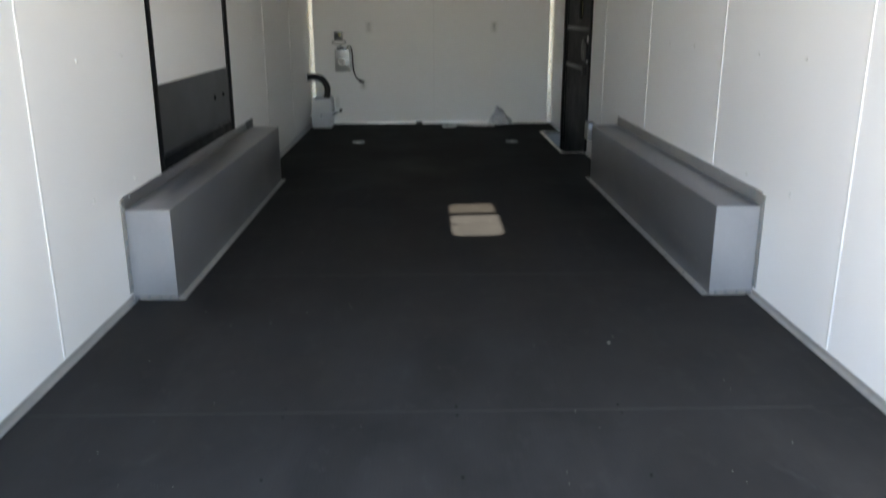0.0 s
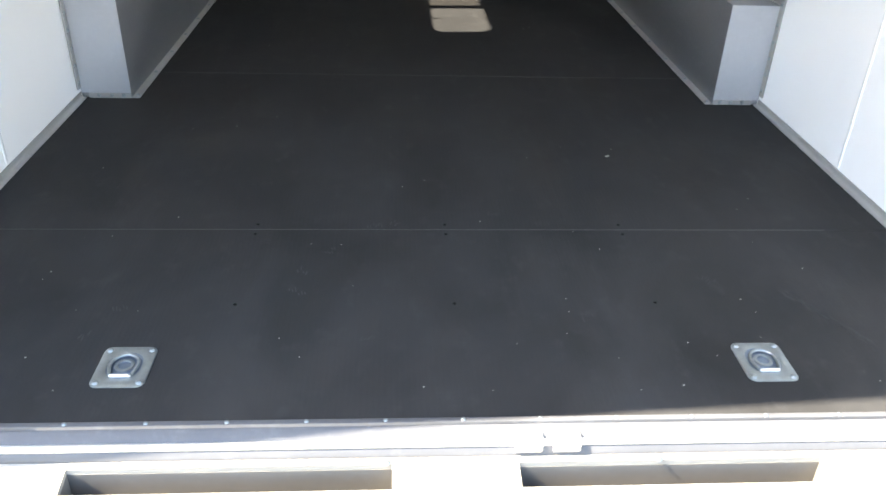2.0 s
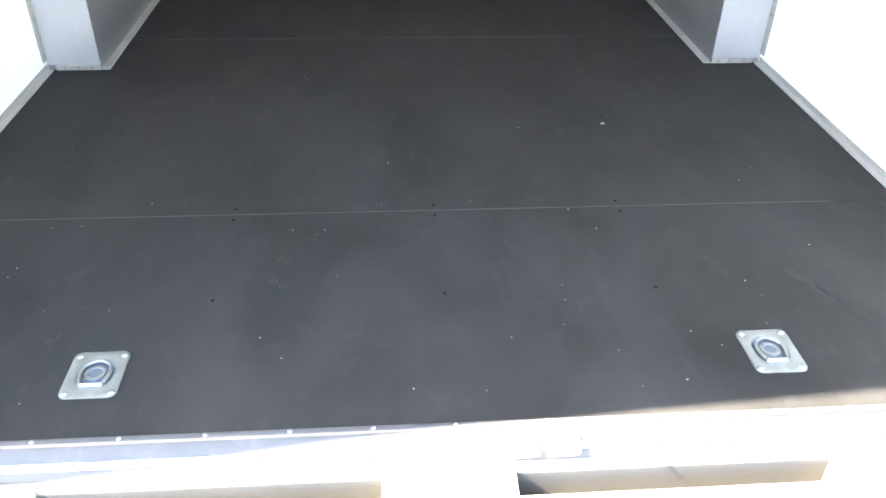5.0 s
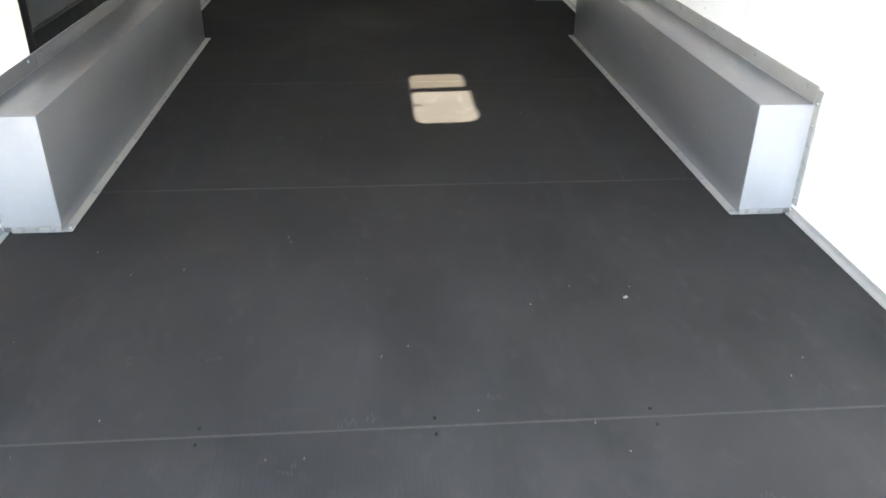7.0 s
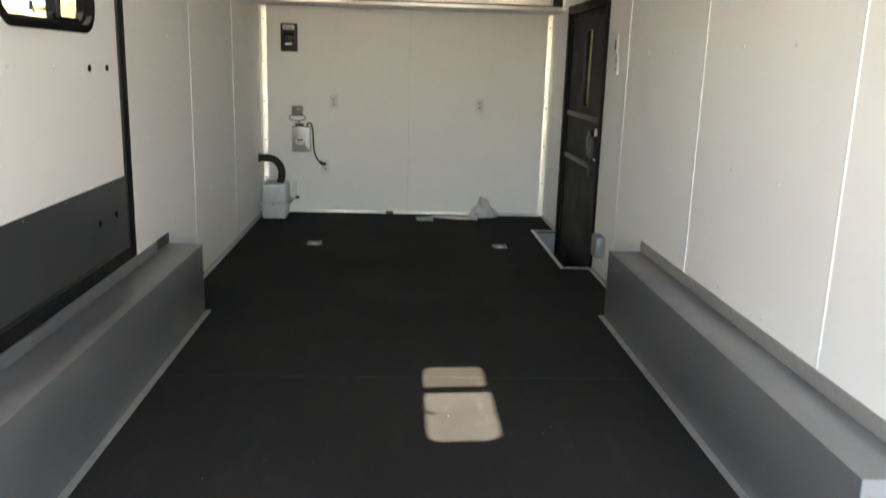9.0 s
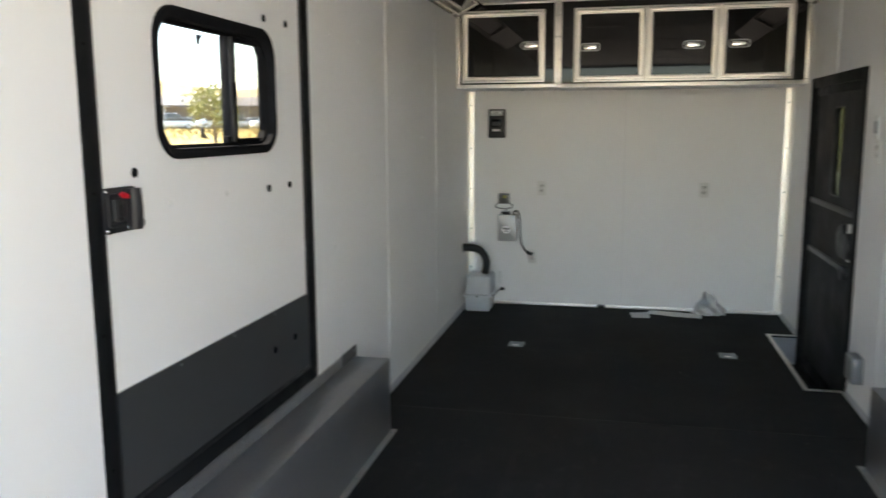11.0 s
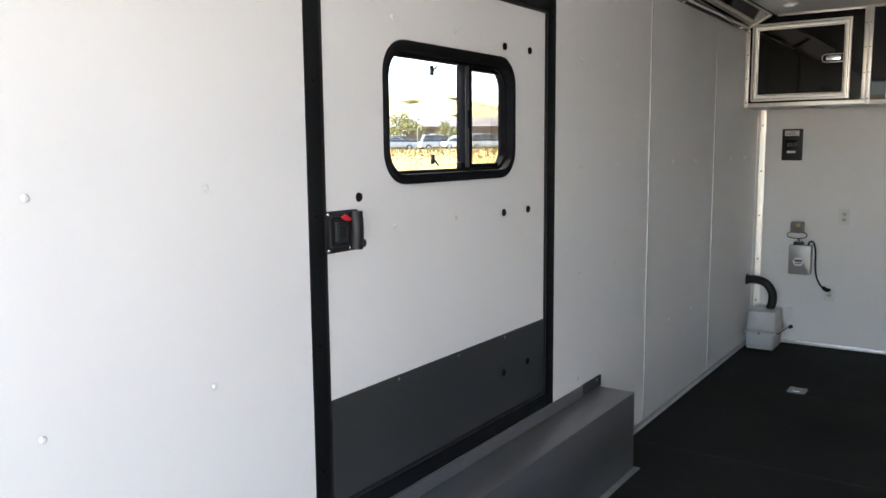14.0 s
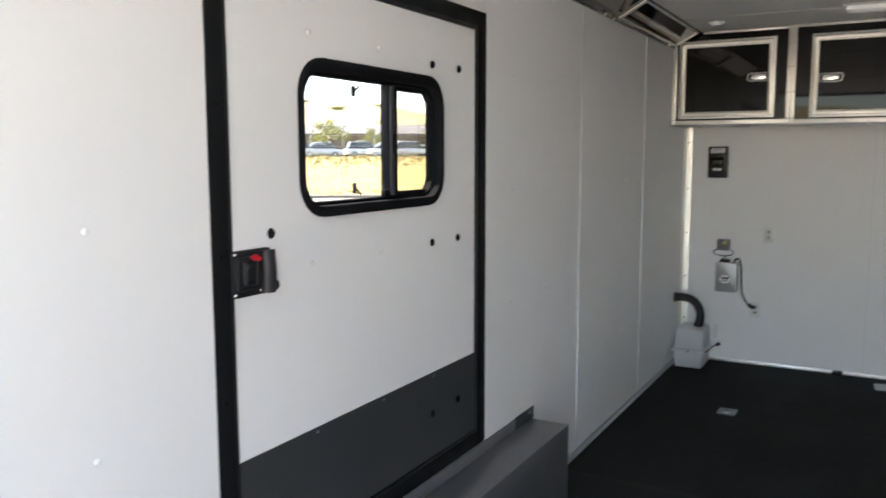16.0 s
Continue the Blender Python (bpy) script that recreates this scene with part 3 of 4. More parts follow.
# ---- side door with window ----
door = thing("door_1", (-1.24, 4.437, 0.42), "closed white trailer side door with charcoal kick panel", "door", kind="structure")
for name, r in (("jamb", (3.725, 3.78, 0.415, 2.055)), ("jamb", (5.075, 5.14, 0.415, 2.055)), ("head", (3.7805, 5.0745, 2.0, 2.055)), ("threshold", (3.7805, 5.0745, 0.415, 0.47))):
    part(name, turned(bx(r[0], r[1], r[2], r[3], -0.05, 0.003, 0.002), LEFT), BLACK, door)
for r in ((3.78, 3.793, 0.47, 2.0), (5.062, 5.075, 0.47, 2.0), (3.793, 5.062, 1.987, 2.0), (3.793, 5.062, 0.47, 0.483)):
    part("door_seal", turned(bx(*r, -0.03, 0.0005, 0.0015), LEFT), BLACKP, door)
part("door_leaf", turned(ring(rr(3.794, 5.061, 0.484, 1.986, 0.002), rr(4.07, 4.797, 1.385, 1.77, 0.085), -0.045, -0.006), LEFT), WHITE, door)
part("kick_panel", turned(bx(3.796, 5.059, 0.486, 0.786, -0.0055, -0.001), LEFT), KICK, door, "charcoal sheet kick panel")
for u in (4.098, 4.43, 4.743):
    piece("panel_screw", SMALL, LEFT @ pose(u, 0.774, -0.001), door)
for u, v in ((3.933, 1.34), (4.743, 1.239), (4.927, 1.239), (4.748, 1.832), (4.935, 1.834), (4.734, 0.64), (4.919, 0.643)):
    piece("hole_plug", PLUG, LEFT @ pose(u, v, -0.001 if v < 0.786 else -0.0055), door)
for u, v in ((4.096, 1.245), (4.43, 1.245), (4.433, 1.849), (4.1, 1.852)):
    piece("screw", SCREW, LEFT @ pose(u, v, -0.006), door)
for u in (3.752, 5.108):
    for v in (0.6, 0.95, 1.3, 1.65, 1.98):
        piece("frame_screw", DARKSCREW, LEFT @ pose(u, v, 0.003), door)
win = part("window", turned(ring(rr(4.049, 4.809, 1.367, 1.793, 0.1, 8), rr(4.064, 4.788, 1.397, 1.758, 0.078, 8), -0.055, 0.008, 0.004), LEFT), BLACKW, door, "black framed sliding window")
part("inner_frame", turned(ring(rr(4.063, 4.789, 1.396, 1.759, 0.079, 8), rr(4.071, 4.781, 1.406, 1.749, 0.07, 8), -0.05, -0.022, 0.002), LEFT), BLACKW, win)
part("mullion", turned(bx(4.496, 4.546, 1.407, 1.748, -0.048, -0.014, 0.004), LEFT), BLACKW, win)
part("sash_frame", turned(ring(rr(4.5465, 4.7805, 1.4065, 1.7485, 0.03), rr(4.56, 4.773, 1.419, 1.736, 0.014), -0.047, -0.032, 0.001), LEFT), BLACKW, win)
for u0, u1, w in ((4.066, 4.492, -0.038), (4.543, 4.778, -0.045)):
    pane = part("pane", turned(prism(rr(u0, u1, 1.405, 1.75, 0.02), w, w + 0.004), LEFT), GLASS, win)
    pane.visible_shadow = False
for v, d in ((1.735, -1), (1.42, 1)):
    part("window_clip", turned(tube([(4.35, v, -0.022), (4.32, v + 0.016 * d, -0.015), (4.305, v + 0.018 * d, -0.01)], 0.003, 6), LEFT), BLACKP, win)
    part("clip_tab", turned(bx(4.298, 4.312, min(v + 0.004 * d, v + 0.034 * d), max(v + 0.004 * d, v + 0.034 * d), -0.016, -0.008, 0.002), LEFT), BLACKP, win)
part("mullion_strip", turned(bx(4.499, 4.52, 1.41, 1.745, -0.0139, -0.0105, 0.001), LEFT), KICK, win)
part("insect_screen", turned(prism(rr(4.549, 4.778, 1.409, 1.746, 0.025), -0.0515, -0.0505), LEFT), MESH, win, "fine dark insect screen")
part("slide_latch", turned(bx(4.468, 4.49, 1.405, 1.428, -0.03, -0.012, 0.003), LEFT), BLACKW, win)
part("slide_grip", turned(bx(4.51, 4.532, 1.54, 1.6, -0.0135, -0.006, 0.003), LEFT), BLACKW, win)
LATCH = LEFT @ pose(-0.008, 0, 0)
latch = part("door_latch", turned(prism(rr(3.793, 3.93, 1.195, 1.308, 0.012), -0.006, 0.004, 0.002), LATCH), BLACKP, door, "black paddle latch with red catch")
part("grip", turned(tube([(3.905, 1.2, 0.012), (3.905, 1.25, 0.016), (3.905, 1.303, 0.012)], 0.02, 12), LATCH), BLACKP, latch)
part("recess", turned(ring(rr(3.805, 3.882, 1.21, 1.293, 0.01), rr(3.815, 3.872, 1.22, 1.283, 0.008), 0.004, 0.011, 0.002), LATCH), BLACKP, latch)
part("lever", turned(bx(3.826, 3.838, 1.226, 1.278, 0.004, 0.0125, 0.002), LATCH), KICK, latch)
for v in (1.228, 1.272):
    part("lever_arm", turned(bx(3.8385, 3.866, v - 0.005, v + 0.005, 0.004, 0.0105, 0.002), LATCH), BLACKP, latch)
part("red_catch", turned(prism([(3.845, 1.292), (3.86, 1.298), (3.884, 1.287), (3.88, 1.279), (3.858, 1.281)], 0.011, 0.018, 0.002), LATCH), RED, latch, "red plastic catch")
part("knob", turned(turned(cyl(0.013, 0.02, 14, bevel=0.003), pose(3.934, 1.212, -0.004)), LATCH), BLACKP, latch)
for u, v in ((3.802, 1.3), (3.802, 1.203), (3.89, 1.205)):
    piece("latch_screw", BRIGHT, LATCH @ pose(u, v, 0.004), latch)

# ---- entry door in the step well ----
entry = thing("door_2", (1.25, 7.27, -0.2), "closed black entry door with screen and narrow window", "door", kind="structure")
for name, r in (("jamb", (6.652, 6.72, -0.198, 1.753)), ("jamb", (7.82, 7.888, -0.198, 1.753)), ("head", (6.7205, 7.8195, 1.69, 1.753)), ("threshold", (6.7205, 7.8195, -0.198, -0.16))):
    part(name, turned(bx(*r, -0.055, 0.012, 0.004), RIGHT), BLACK, entry)
part("door_leaf", turned(ring(rr(6.721, 7.819, -0.159, 1.689, 0.002), rr(7.12, 7.36, 1.03, 1.56, 0.04), -0.05, -0.03), RIGHT), BLACK, entry)
part("pane", turned(prism(rr(7.11, 7.37, 1.02, 1.57, 0.04), -0.044, -0.04), RIGHT), TINT, entry)
part("window_trim", turned(ring(rr(7.1, 7.38, 1.01, 1.58, 0.05), rr(7.125, 7.355, 1.035, 1.555, 0.035), -0.029, -0.02, 0.003), RIGHT), BLACKP, entry)
for u0, u1, v0, v1 in ((6.722, 6.77, -0.158, 1.688), (7.77, 7.818, -0.158, 1.688), (6.7705, 7.7695, 1.64, 1.688), (6.7705, 7.7695, -0.158, -0.09)):
    part("screen_frame", turned(bx(u0, u1, v0, v1, -0.022, -0.004, 0.004), RIGHT), BLACK, entry)
for v in (0.965, 0.645):
    part("screen_rail", turned(bx(6.7705, 7.7695, v - 0.016, v + 0.016, -0.022, 0.0, 0.004), RIGHT), KICK, entry, "grey metal push rail")
part("screen_panel", turned(bx(6.7705, 7.7695, -0.09, 0.628, -0.016, -0.012), RIGHT), SCREEN, entry)
for r in ((6.7705, 7.125, 0.982, 1.639), (7.355, 7.7695, 0.982, 1.639), (7.125, 7.355, 1.56, 1.639), (7.125, 7.355, 0.982, 1.03)):
    part("screen_panel", turned(bx(*r, -0.016, -0.012), RIGHT), SCREEN, entry)
part("latch_panel", turned(bx(6.7705, 7.7695, 0.662, 0.948, -0.018, -0.012), RIGHT), SCREEN, entry)
part("latch_cover", turned(turned(cyl(0.1, 0.02, 24, 0.09, 0.004), pose(6.95, 0.8, -0.012)), RIGHT), BLACKP, entry)
part("latch_plate", turned(prism(rr(6.778, 6.87, 0.7, 0.91, 0.03), -0.012, -0.006), RIGHT), WPLAST, entry)
part("latch_knob", turned(turned(cyl(0.075, 0.03, 24, 0.07, 0.005), pose(6.795, 0.79, -0.006)), RIGHT), BLACKP, entry)
part("door_handle", turned(bx(6.79, 6.83, 0.6, 0.68, 0.0, 0.035, 0.008), RIGHT), BLACKP, entry)


# ---- overhead cabinets ----
def frame_door(o, x0, x1, z0, z1, y, hx, hz):
    """A framed cabinet door with its face towards -y."""
    m = Matrix(((1, 0, 0, 0), (0, 0, -1, y), (0, 1, 0, 0), (0, 0, 0, 1)))
    d = part("door", turned(ring(rr(x0, x1, z0, z1, 0.002, 1), rr(x0 + 0.045, x1 - 0.045, z0 + 0.045, z1 - 0.045, 0.001, 1), 0.001, 0.02, 0.004), m), ALU, o, "aluminium framed gloss black door")
    part("panel", turned(bx(x0 + 0.04, x1 - 0.04, z0 + 0.04, z1 - 0.04, 0.003, 0.008), m), GLOSS, d)
    part("frame_lip", turned(ring(rr(x0 + 0.02, x1 - 0.02, z0 + 0.02, z1 - 0.02, 0.002, 1), rr(x0 + 0.032, x1 - 0.032, z0 + 0.032, z1 - 0.032, 0.001, 1), 0.019, 0.024, 0.002), m), ALU, d)
    for k in (0.014, 0.037):
        part("frame_groove", turned(ring(rr(x0 + k, x1 - k, z0 + k, z1 - k, 0.002, 1), rr(x0 + k + 0.003, x1 - k - 0.003, z0 + k + 0.003, z1 - k - 0.003, 0.001, 1), 0.0195, 0.0206), m), KICK, d)
    part("bezel", turned(ring(rr(hx - 0.072, hx + 0.072, hz - 0.028, hz + 0.028, 0.025), rr(hx - 0.066, hx + 0.066, hz - 0.022, hz + 0.022, 0.02), 0.008, 0.0145, 0.001), m), ALUD, d)
    part("handle", turned(prism(rr(hx - 0.068, hx + 0.068, hz - 0.024, hz + 0.024, 0.022), 0.008, 0.013, 0.002), m), BLACKP, d)
    part("paddle", turned(prism(rr(hx - 0.044, hx + 0.044, hz - 0.014, hz + 0.014, 0.006), 0.013, 0.025, 0.002), m), CHROME, d, "chrome paddle handle")
    return d


c1 = thing("overhead_cabinet", (-0.85, 8.3, 1.735), "gloss black overhead cabinet with aluminium frame", "cabinet", "overhead cabinets")
part("body", bx(-1.226, -0.478, 8.06, 8.527, 1.737, 2.348), GLOSS, c1)
part("edge_strip", bx(-1.227, -1.2, 8.045, 8.06, 1.735, 2.26, 0.002), ALU, c1)
part("edge_strip", bx(-1.2, -0.478, 8.045, 8.06, 1.735, 1.762, 0.002), ALU, c1)
part("edge_strip", bx(-0.502, -0.478, 8.045, 8.06, 1.7625, 2.347, 0.002), ALU, c1)
part("edge_strip", bx(-1.03, -0.503, 8.045, 8.06, 2.333, 2.347, 0.002), ALU, c1)
part("bottom_sheet", bx(-1.226, -0.478, 8.062, 8.527, 1.733, 1.7365), ALUD, c1)
frame_door(c1, -1.185, -0.57, 1.772, 2.29, 8.059, -0.672, 2.035)
c2 = thing("overhead_cabinet", (0.38, 8.3, 1.735), "long gloss black overhead cabinet with three framed doors", "cabinet", "overhead cabinets")
part("body", bx(-0.474, 1.226, 8.035, 8.527, 1.732, 2.348), GLOSS, c2)
part("edge_strip", bx(-0.474, -0.448, 8.02, 8.035, 1.73, 2.347, 0.002), ALU, c2)
part("edge_strip", bx(1.198, 1.227, 8.02, 8.035, 1.73, 2.26, 0.002), ALU, c2)
part("edge_strip", bx(-0.4475, 1.1975, 8.02, 8.035, 1.73, 1.757, 0.002), ALU, c2)
part("edge_strip", bx(-0.4475, 1.03, 8.02, 8.035, 2.333, 2.347, 0.002), ALU, c2)
part("bottom_sheet", bx(-0.474, 1.226, 8.037, 8.527, 1.728, 1.7315), ALUD, c2)
for x0, x1, hx in ((-0.36, 0.14, -0.245), (0.141, 0.633, 0.465), (0.634, 1.12, 0.765)):
    frame_door(c2, x0, x1, 1.765, 2.285, 8.034, hx, 2.01)
for cab, y, xs in ((c1, 8.0448, (-1.213, -0.49)), (c2, 8.0198, (-0.461, 1.212))):
    for x in xs:
        for z in (1.765, 1.93, 2.09, 2.24):
            piece("strip_screw", DARKSCREW, pose(x, y, z, 90), cab)
lamp = thing("puck_light", (-0.8, 8.3, 1.72), "flat round unlit light under the overhead cabinet", "light", "puck lights")
part("rim", turned(cyl(0.05, 0.012, 24, 0.055), pose(-0.8, 8.28, 1.721)), ALUD, lamp)
part("lens", turned(cyl(0.035, 0.003, 20), pose(-0.8, 8.28, 1.7185)), WPLAST, lamp)


def cove(s, y0, y1):
    """A slanted cabinet where a side wall meets the ceiling; s: the side's sign."""
    o = thing("corner_cabinet", (s * 1.15, (y0 + y1) / 2, 2.25), "slanted gloss black corner cabinet under the ceiling", "cabinet", "corner cabinets")
    m = Matrix(((s, 0, 0, 0), (0, 0, 1, 0), (0, 1, 0, 0), (0, 0, 0, 1)))
    part("body", turned(prism([(1.226, 2.25), (1.226, 2.348), (1.045, 2.348)], y0, y1), m), GLOSS, o)
    sl = Vector((-0.181, 0, 0.098))
    ln = sl.length
    sl.normalize()
    nr = Vector((-sl.z, 0, sl.x))

    def plate(name, a0, a1, u0, u1, w0, w1, material):
        b = bx(u0, u1, a0 * ln, a1 * ln, w0, w1, 0.002, 1)
        for v in b.verts:
            q = Vector((1.226, 0, 2.25)) + sl * v.co.y + nr * v.co.z
            v.co = Vector((s * q.x, v.co.x, q.z))
        part(name, b, material, o)
    a, c = y1 - 1.36, y1 - 0.05
    plate("frame_strip", 0.14, 0.2, a, c, 0.001, 0.012, ALU)
    plate("frame_strip", 0.9, 0.95, a, c, 0.001, 0.012, ALU)
    plate("frame_strip", 0.2, 0.9, a, a + 0.03, 0.001, 0.012, ALU)
    plate("frame_strip", 0.2, 0.9, c - 0.03, c, 0.001, 0.012, ALU)
    for u in (a - 0.05, a - 0.2, c - 0.16):
        plate("hinge", 0.0, 0.12, u - 0.02, u + 0.02, 0.001, 0.012, CHROME)
    plate("bottom_strip", 0.0, 0.06, y0, y1, 0.0005, 0.004, BLACKP)


cove(-1, 5.45, 8.04)
cove(1, 5.45, 8.015)
lamp2 = thing("ceiling_light", (0.02, 7.45, TOP - 0.03), "white rectangular ceiling light, dimly lit", "light")
part("housing", bx(-0.16, 0.2, 7.37, 7.55, TOP - 0.014, TOP - 0.0005, 0.004), WPLAST, lamp2)
part("lens", bx(-0.145, 0.185, 7.385, 7.535, TOP - 0.034, TOP - 0.0145, 0.008), GLOW, lamp2)
lamp3 = thing("dome_light", (-0.88, 7.68, TOP - 0.02), "small round unlit dome light on the ceiling, faint glow added", "light")
part("rim", turned(cyl(0.045, 0.01, 24, 0.05), pose(-0.88, 7.68, TOP - 0.0105)), ALU, lamp3)
# The dome is unlit; its lens glows faintly for reflected light.
part("lens", turned(cyl(0.025, 0.01, 20, 0.036), pose(-0.88, 7.68, TOP - 0.02)), GLOW, lamp3)


# ---- front wall fittings ----
def outlet(m, u, v, label, rockers=False):
    c = m @ Vector((u, v, 0))
    o = thing("wall_switch" if rockers else "wall_outlet", c, label, "switch" if rockers else "outlet", "" if rockers else "wall outlets")
    part("cover_plate", turned(prism(rr(u - 0.035, u + 0.035, v - 0.057, v + 0.057, 0.006), 0.0003, 0.006, 0.0018), m), WPLAST, o)
    if rockers:
        part("rocker", turned(bx(u - 0.012, u + 0.012, v - 0.03, v + 0.03, 0.006, 0.01, 0.002), m), INK, o)
    else:
        for dv in (-0.02, 0.02):
            soc = part("socket", turned(prism(rr(u - 0.017, u + 0.017, v + dv - 0.014, v + dv + 0.014, 0.01), 0.006, 0.008, 0.001), m), SOCKET, o)
            for du in (-0.007, 0.007):
                part("slot", turned(bx(u + du - 0.0022, u + du + 0.0022, v + dv - 0.002, v + dv + 0.009, 0.008, 0.0085), m), DSLOT, soc)
            part("ground_hole", turned(turned(cyl(0.0028, 0.0005, 8), pose(u, v + dv - 0.007, 0.008)), m), DSLOT, soc)
        part("plate_screw", turned(turned(cyl(0.003, 0.001, 8), pose(u, v, 0.006)), m), ZINC, o)
    return o


outlet(FRONT, -0.624, 0.959, "white double wall outlet on the front wall")
outlet(FRONT, 0.625, 0.959, "white double wall outlet on the front wall")
outlet(FRONT, -0.695, 0.405, "white wall outlet with charger cord plugged in")
outlet(RIGHT, 6.44, 1.44, "white light switch beside the entry door", True)
outlet(RIGHT, 6.4, 1.32, "white double wall outlet beside the entry door")

panel = thing("breaker_panel", (-0.99, 8.52, 1.36), "dark breaker panel with white stickers", "electrical panel")
part("cover", turned(prism(rr(-1.06, -0.922, 1.362, 1.59, 0.008), 0.0005, 0.022, 0.006), FRONT), BLACKP, panel)
part("window", turned(prism(rr(-1.035, -0.95, 1.45, 1.51, 0.005), 0.022, 0.025, 0.001), FRONT), GLOSS, panel)
for u in (-1.015, -0.993, -0.971):
    part("breaker", turned(bx(u - 0.008, u + 0.008, 1.458, 1.49, 0.025, 0.032, 0.002), FRONT), INK, panel)
part("sticker", turned(bx(-1.042, -0.945, 1.54, 1.578, 0.022, 0.0228), FRONT), STICKER, panel)
part("sticker", turned(bx(-1.025, -0.965, 1.415, 1.432, 0.022, 0.0228), FRONT), STICKER, panel)
for i in range(3):
    part("text_bar", turned(bx(-1.035, -0.955 - 0.012 * (i % 2), 1.547 + 0.01 * i, 1.551 + 0.01 * i, 0.0228, 0.0231), FRONT), INK, panel)

charger = thing("power_converter", (-0.9, 8.49, 0.531), "silver power converter box mounted on the front wall", "power converter")
part("case", turned(prism(rr(-0.967, -0.82, 0.535, 0.746, 0.004), 0.0005, 0.085, 0.004), FRONT), SILVER, charger)
part("mounting_tab", turned(bx(-0.965, -0.88, 0.522, 0.532, 0.0005, 0.003), FRONT), ALUD, charger)
part("sticker", turned(prism([(-0.9 + 0.042 * math.cos(radians(a)), 0.628 + 0.036 * math.sin(radians(a))) for a in range(0, 360, 60)], 0.085, 0.0857), FRONT), STICKER, charger, "white six-sided sticker")
for u0, u1, v0, v1 in ((-0.925, -0.875, 0.628, 0.642), (-0.92, -0.882, 0.612, 0.618)):
    part("text_bar", turned(bx(u0, u1, v0, v1, 0.0857, 0.086), FRONT), INK, charger)
part("terminal_block", turned(bx(-0.945, -0.875, 0.746, 0.768, 0.02, 0.06, 0.003), FRONT), BLACKP, charger)
for u in (-0.93, -0.91, -0.89):
    part("terminal", turned(bx(u - 0.005, u + 0.005, 0.768, 0.776, 0.03, 0.05, 0.001), FRONT), ZINC, charger)
part("power_cord", turned(tube([(-0.845, 0.74, 0.04), (-0.838, 0.772, 0.04), (-0.812, 0.768, 0.035), (-0.797, 0.7, 0.03), (-0.795, 0.6, 0.022), (-0.785, 0.52, 0.02), (-0.757, 0.46, 0.02), (-0.72, 0.435, 0.035)], 0.0065, 8), FRONT), BLACKP, charger)
part("plug", turned(tube([(-0.735, 0.444, 0.03), (-0.715, 0.43, 0.035), (-0.7, 0.425, 0.012)], 0.014, 10), FRONT), BLACKP, charger)
breaker = thing("circuit_breaker", (-0.925, 8.5, 0.83), "clear-cased circuit breaker wired above the converter", "circuit breaker")
part("base", turned(bx(-0.972, -0.884, 0.832, 0.915, 0.0005, 0.02, 0.003), FRONT), INK, breaker)
part("clear_cover", turned(prism(rr(-0.97, -0.886, 0.835, 0.914, 0.008), 0.0202, 0.055, 0.006), FRONT), SMOKE, breaker)
part("label", turned(bx(-0.93, -0.905, 0.88, 0.902, 0.0552, 0.0557), FRONT), mat("yellow_label", (0.5, 0.42, 0.12), 0.5), breaker)
for sgn in (-1, 1):
    part("wire", turned(tube([(-0.928 + sgn * 0.036, 0.84, 0.02), (-0.928 + sgn * 0.066, 0.825, 0.025), (-0.928 + sgn * 0.062, 0.803, 0.025), (-0.928 + sgn * 0.03, 0.795, 0.03), (-0.915, 0.79, 0.035), (-0.91, 0.772, 0.04)], 0.0035, 6), FRONT), BLACKP, breaker)

# ---- plastic bin, hose, litter ----
bin_ = thing("battery_box", (-1.09, 8.31, 0), "cloudy plastic battery box on the floor", "battery box")


def tapered(x0, x1, y0, y1, z0, z1, t, bevel):
    b = bx(x0, x1, y0, y1, z0, z1)
    for v in b.verts:
        if v.co.z > (z0 + z1) / 2:
            v.co.x = (x0 + x1) / 2 + (v.co.x - (x0 + x1) / 2) * t
            v.co.y = (y0 + y1) / 2 + (v.co.y - (y0 + y1) / 2) * t
    bmesh.ops.bevel(b, geom=b.edges[:], offset=bevel, segments=3, affect="EDGES", profile=0.5)
    return b


part("tub", tapered(-1.185, -0.995, 8.185, 8.44, 0.001, 0.118, 1.05, 0.012), FROST, bin_)
part("lid", tapered(-1.186, -0.984, 8.18, 8.445, 0.134, 0.285, 0.93, 0.012), FROST, bin_)
part("rim", bx(-1.208, -0.972, 8.165, 8.46, 0.116, 0.135, 0.005), FROST, bin_)
part("strap", tube([(-1.0, 8.17, 0.128), (-0.96, 8.2, 0.135), (-0.945, 8.33, 0.145), (-0.925, 8.38, 0.15)], 0.004, 6), BLACKP, bin_)
part("strap_end", turned(cyl(0.013, 0.025, 12, bevel=0.003), pose(-0.93, 8.38, 0.15, 0, 80, 30)), BLACKP, bin_)
part("rim_clip", turned(cyl(0.006, 0.006, 10), pose(-1.09, 8.165, 0.126, 90)), BLACKP, bin_)
hb = tube([(-1.228, 8.33, 0.487), (-1.15, 8.325, 0.49), (-1.085, 8.32, 0.466), (-1.043, 8.315, 0.405), (-1.04, 8.315, 0.335), (-1.055, 8.315, 0.285)], 0.03, 16)
hose = solo("vent_hose", hb, BLACKP, "black corrugated vent hose into the battery box", "hose")
part("wall_collar", turned(cyl(0.039, 0.008, 20), pose(-1.229, 8.33, 0.487, 0, 90, 0)), BLACKP, hose)
plate = thing("cable_plate", (-0.955, 8.52, 0.2), "small white cable plate low on the wall", "wall plate")
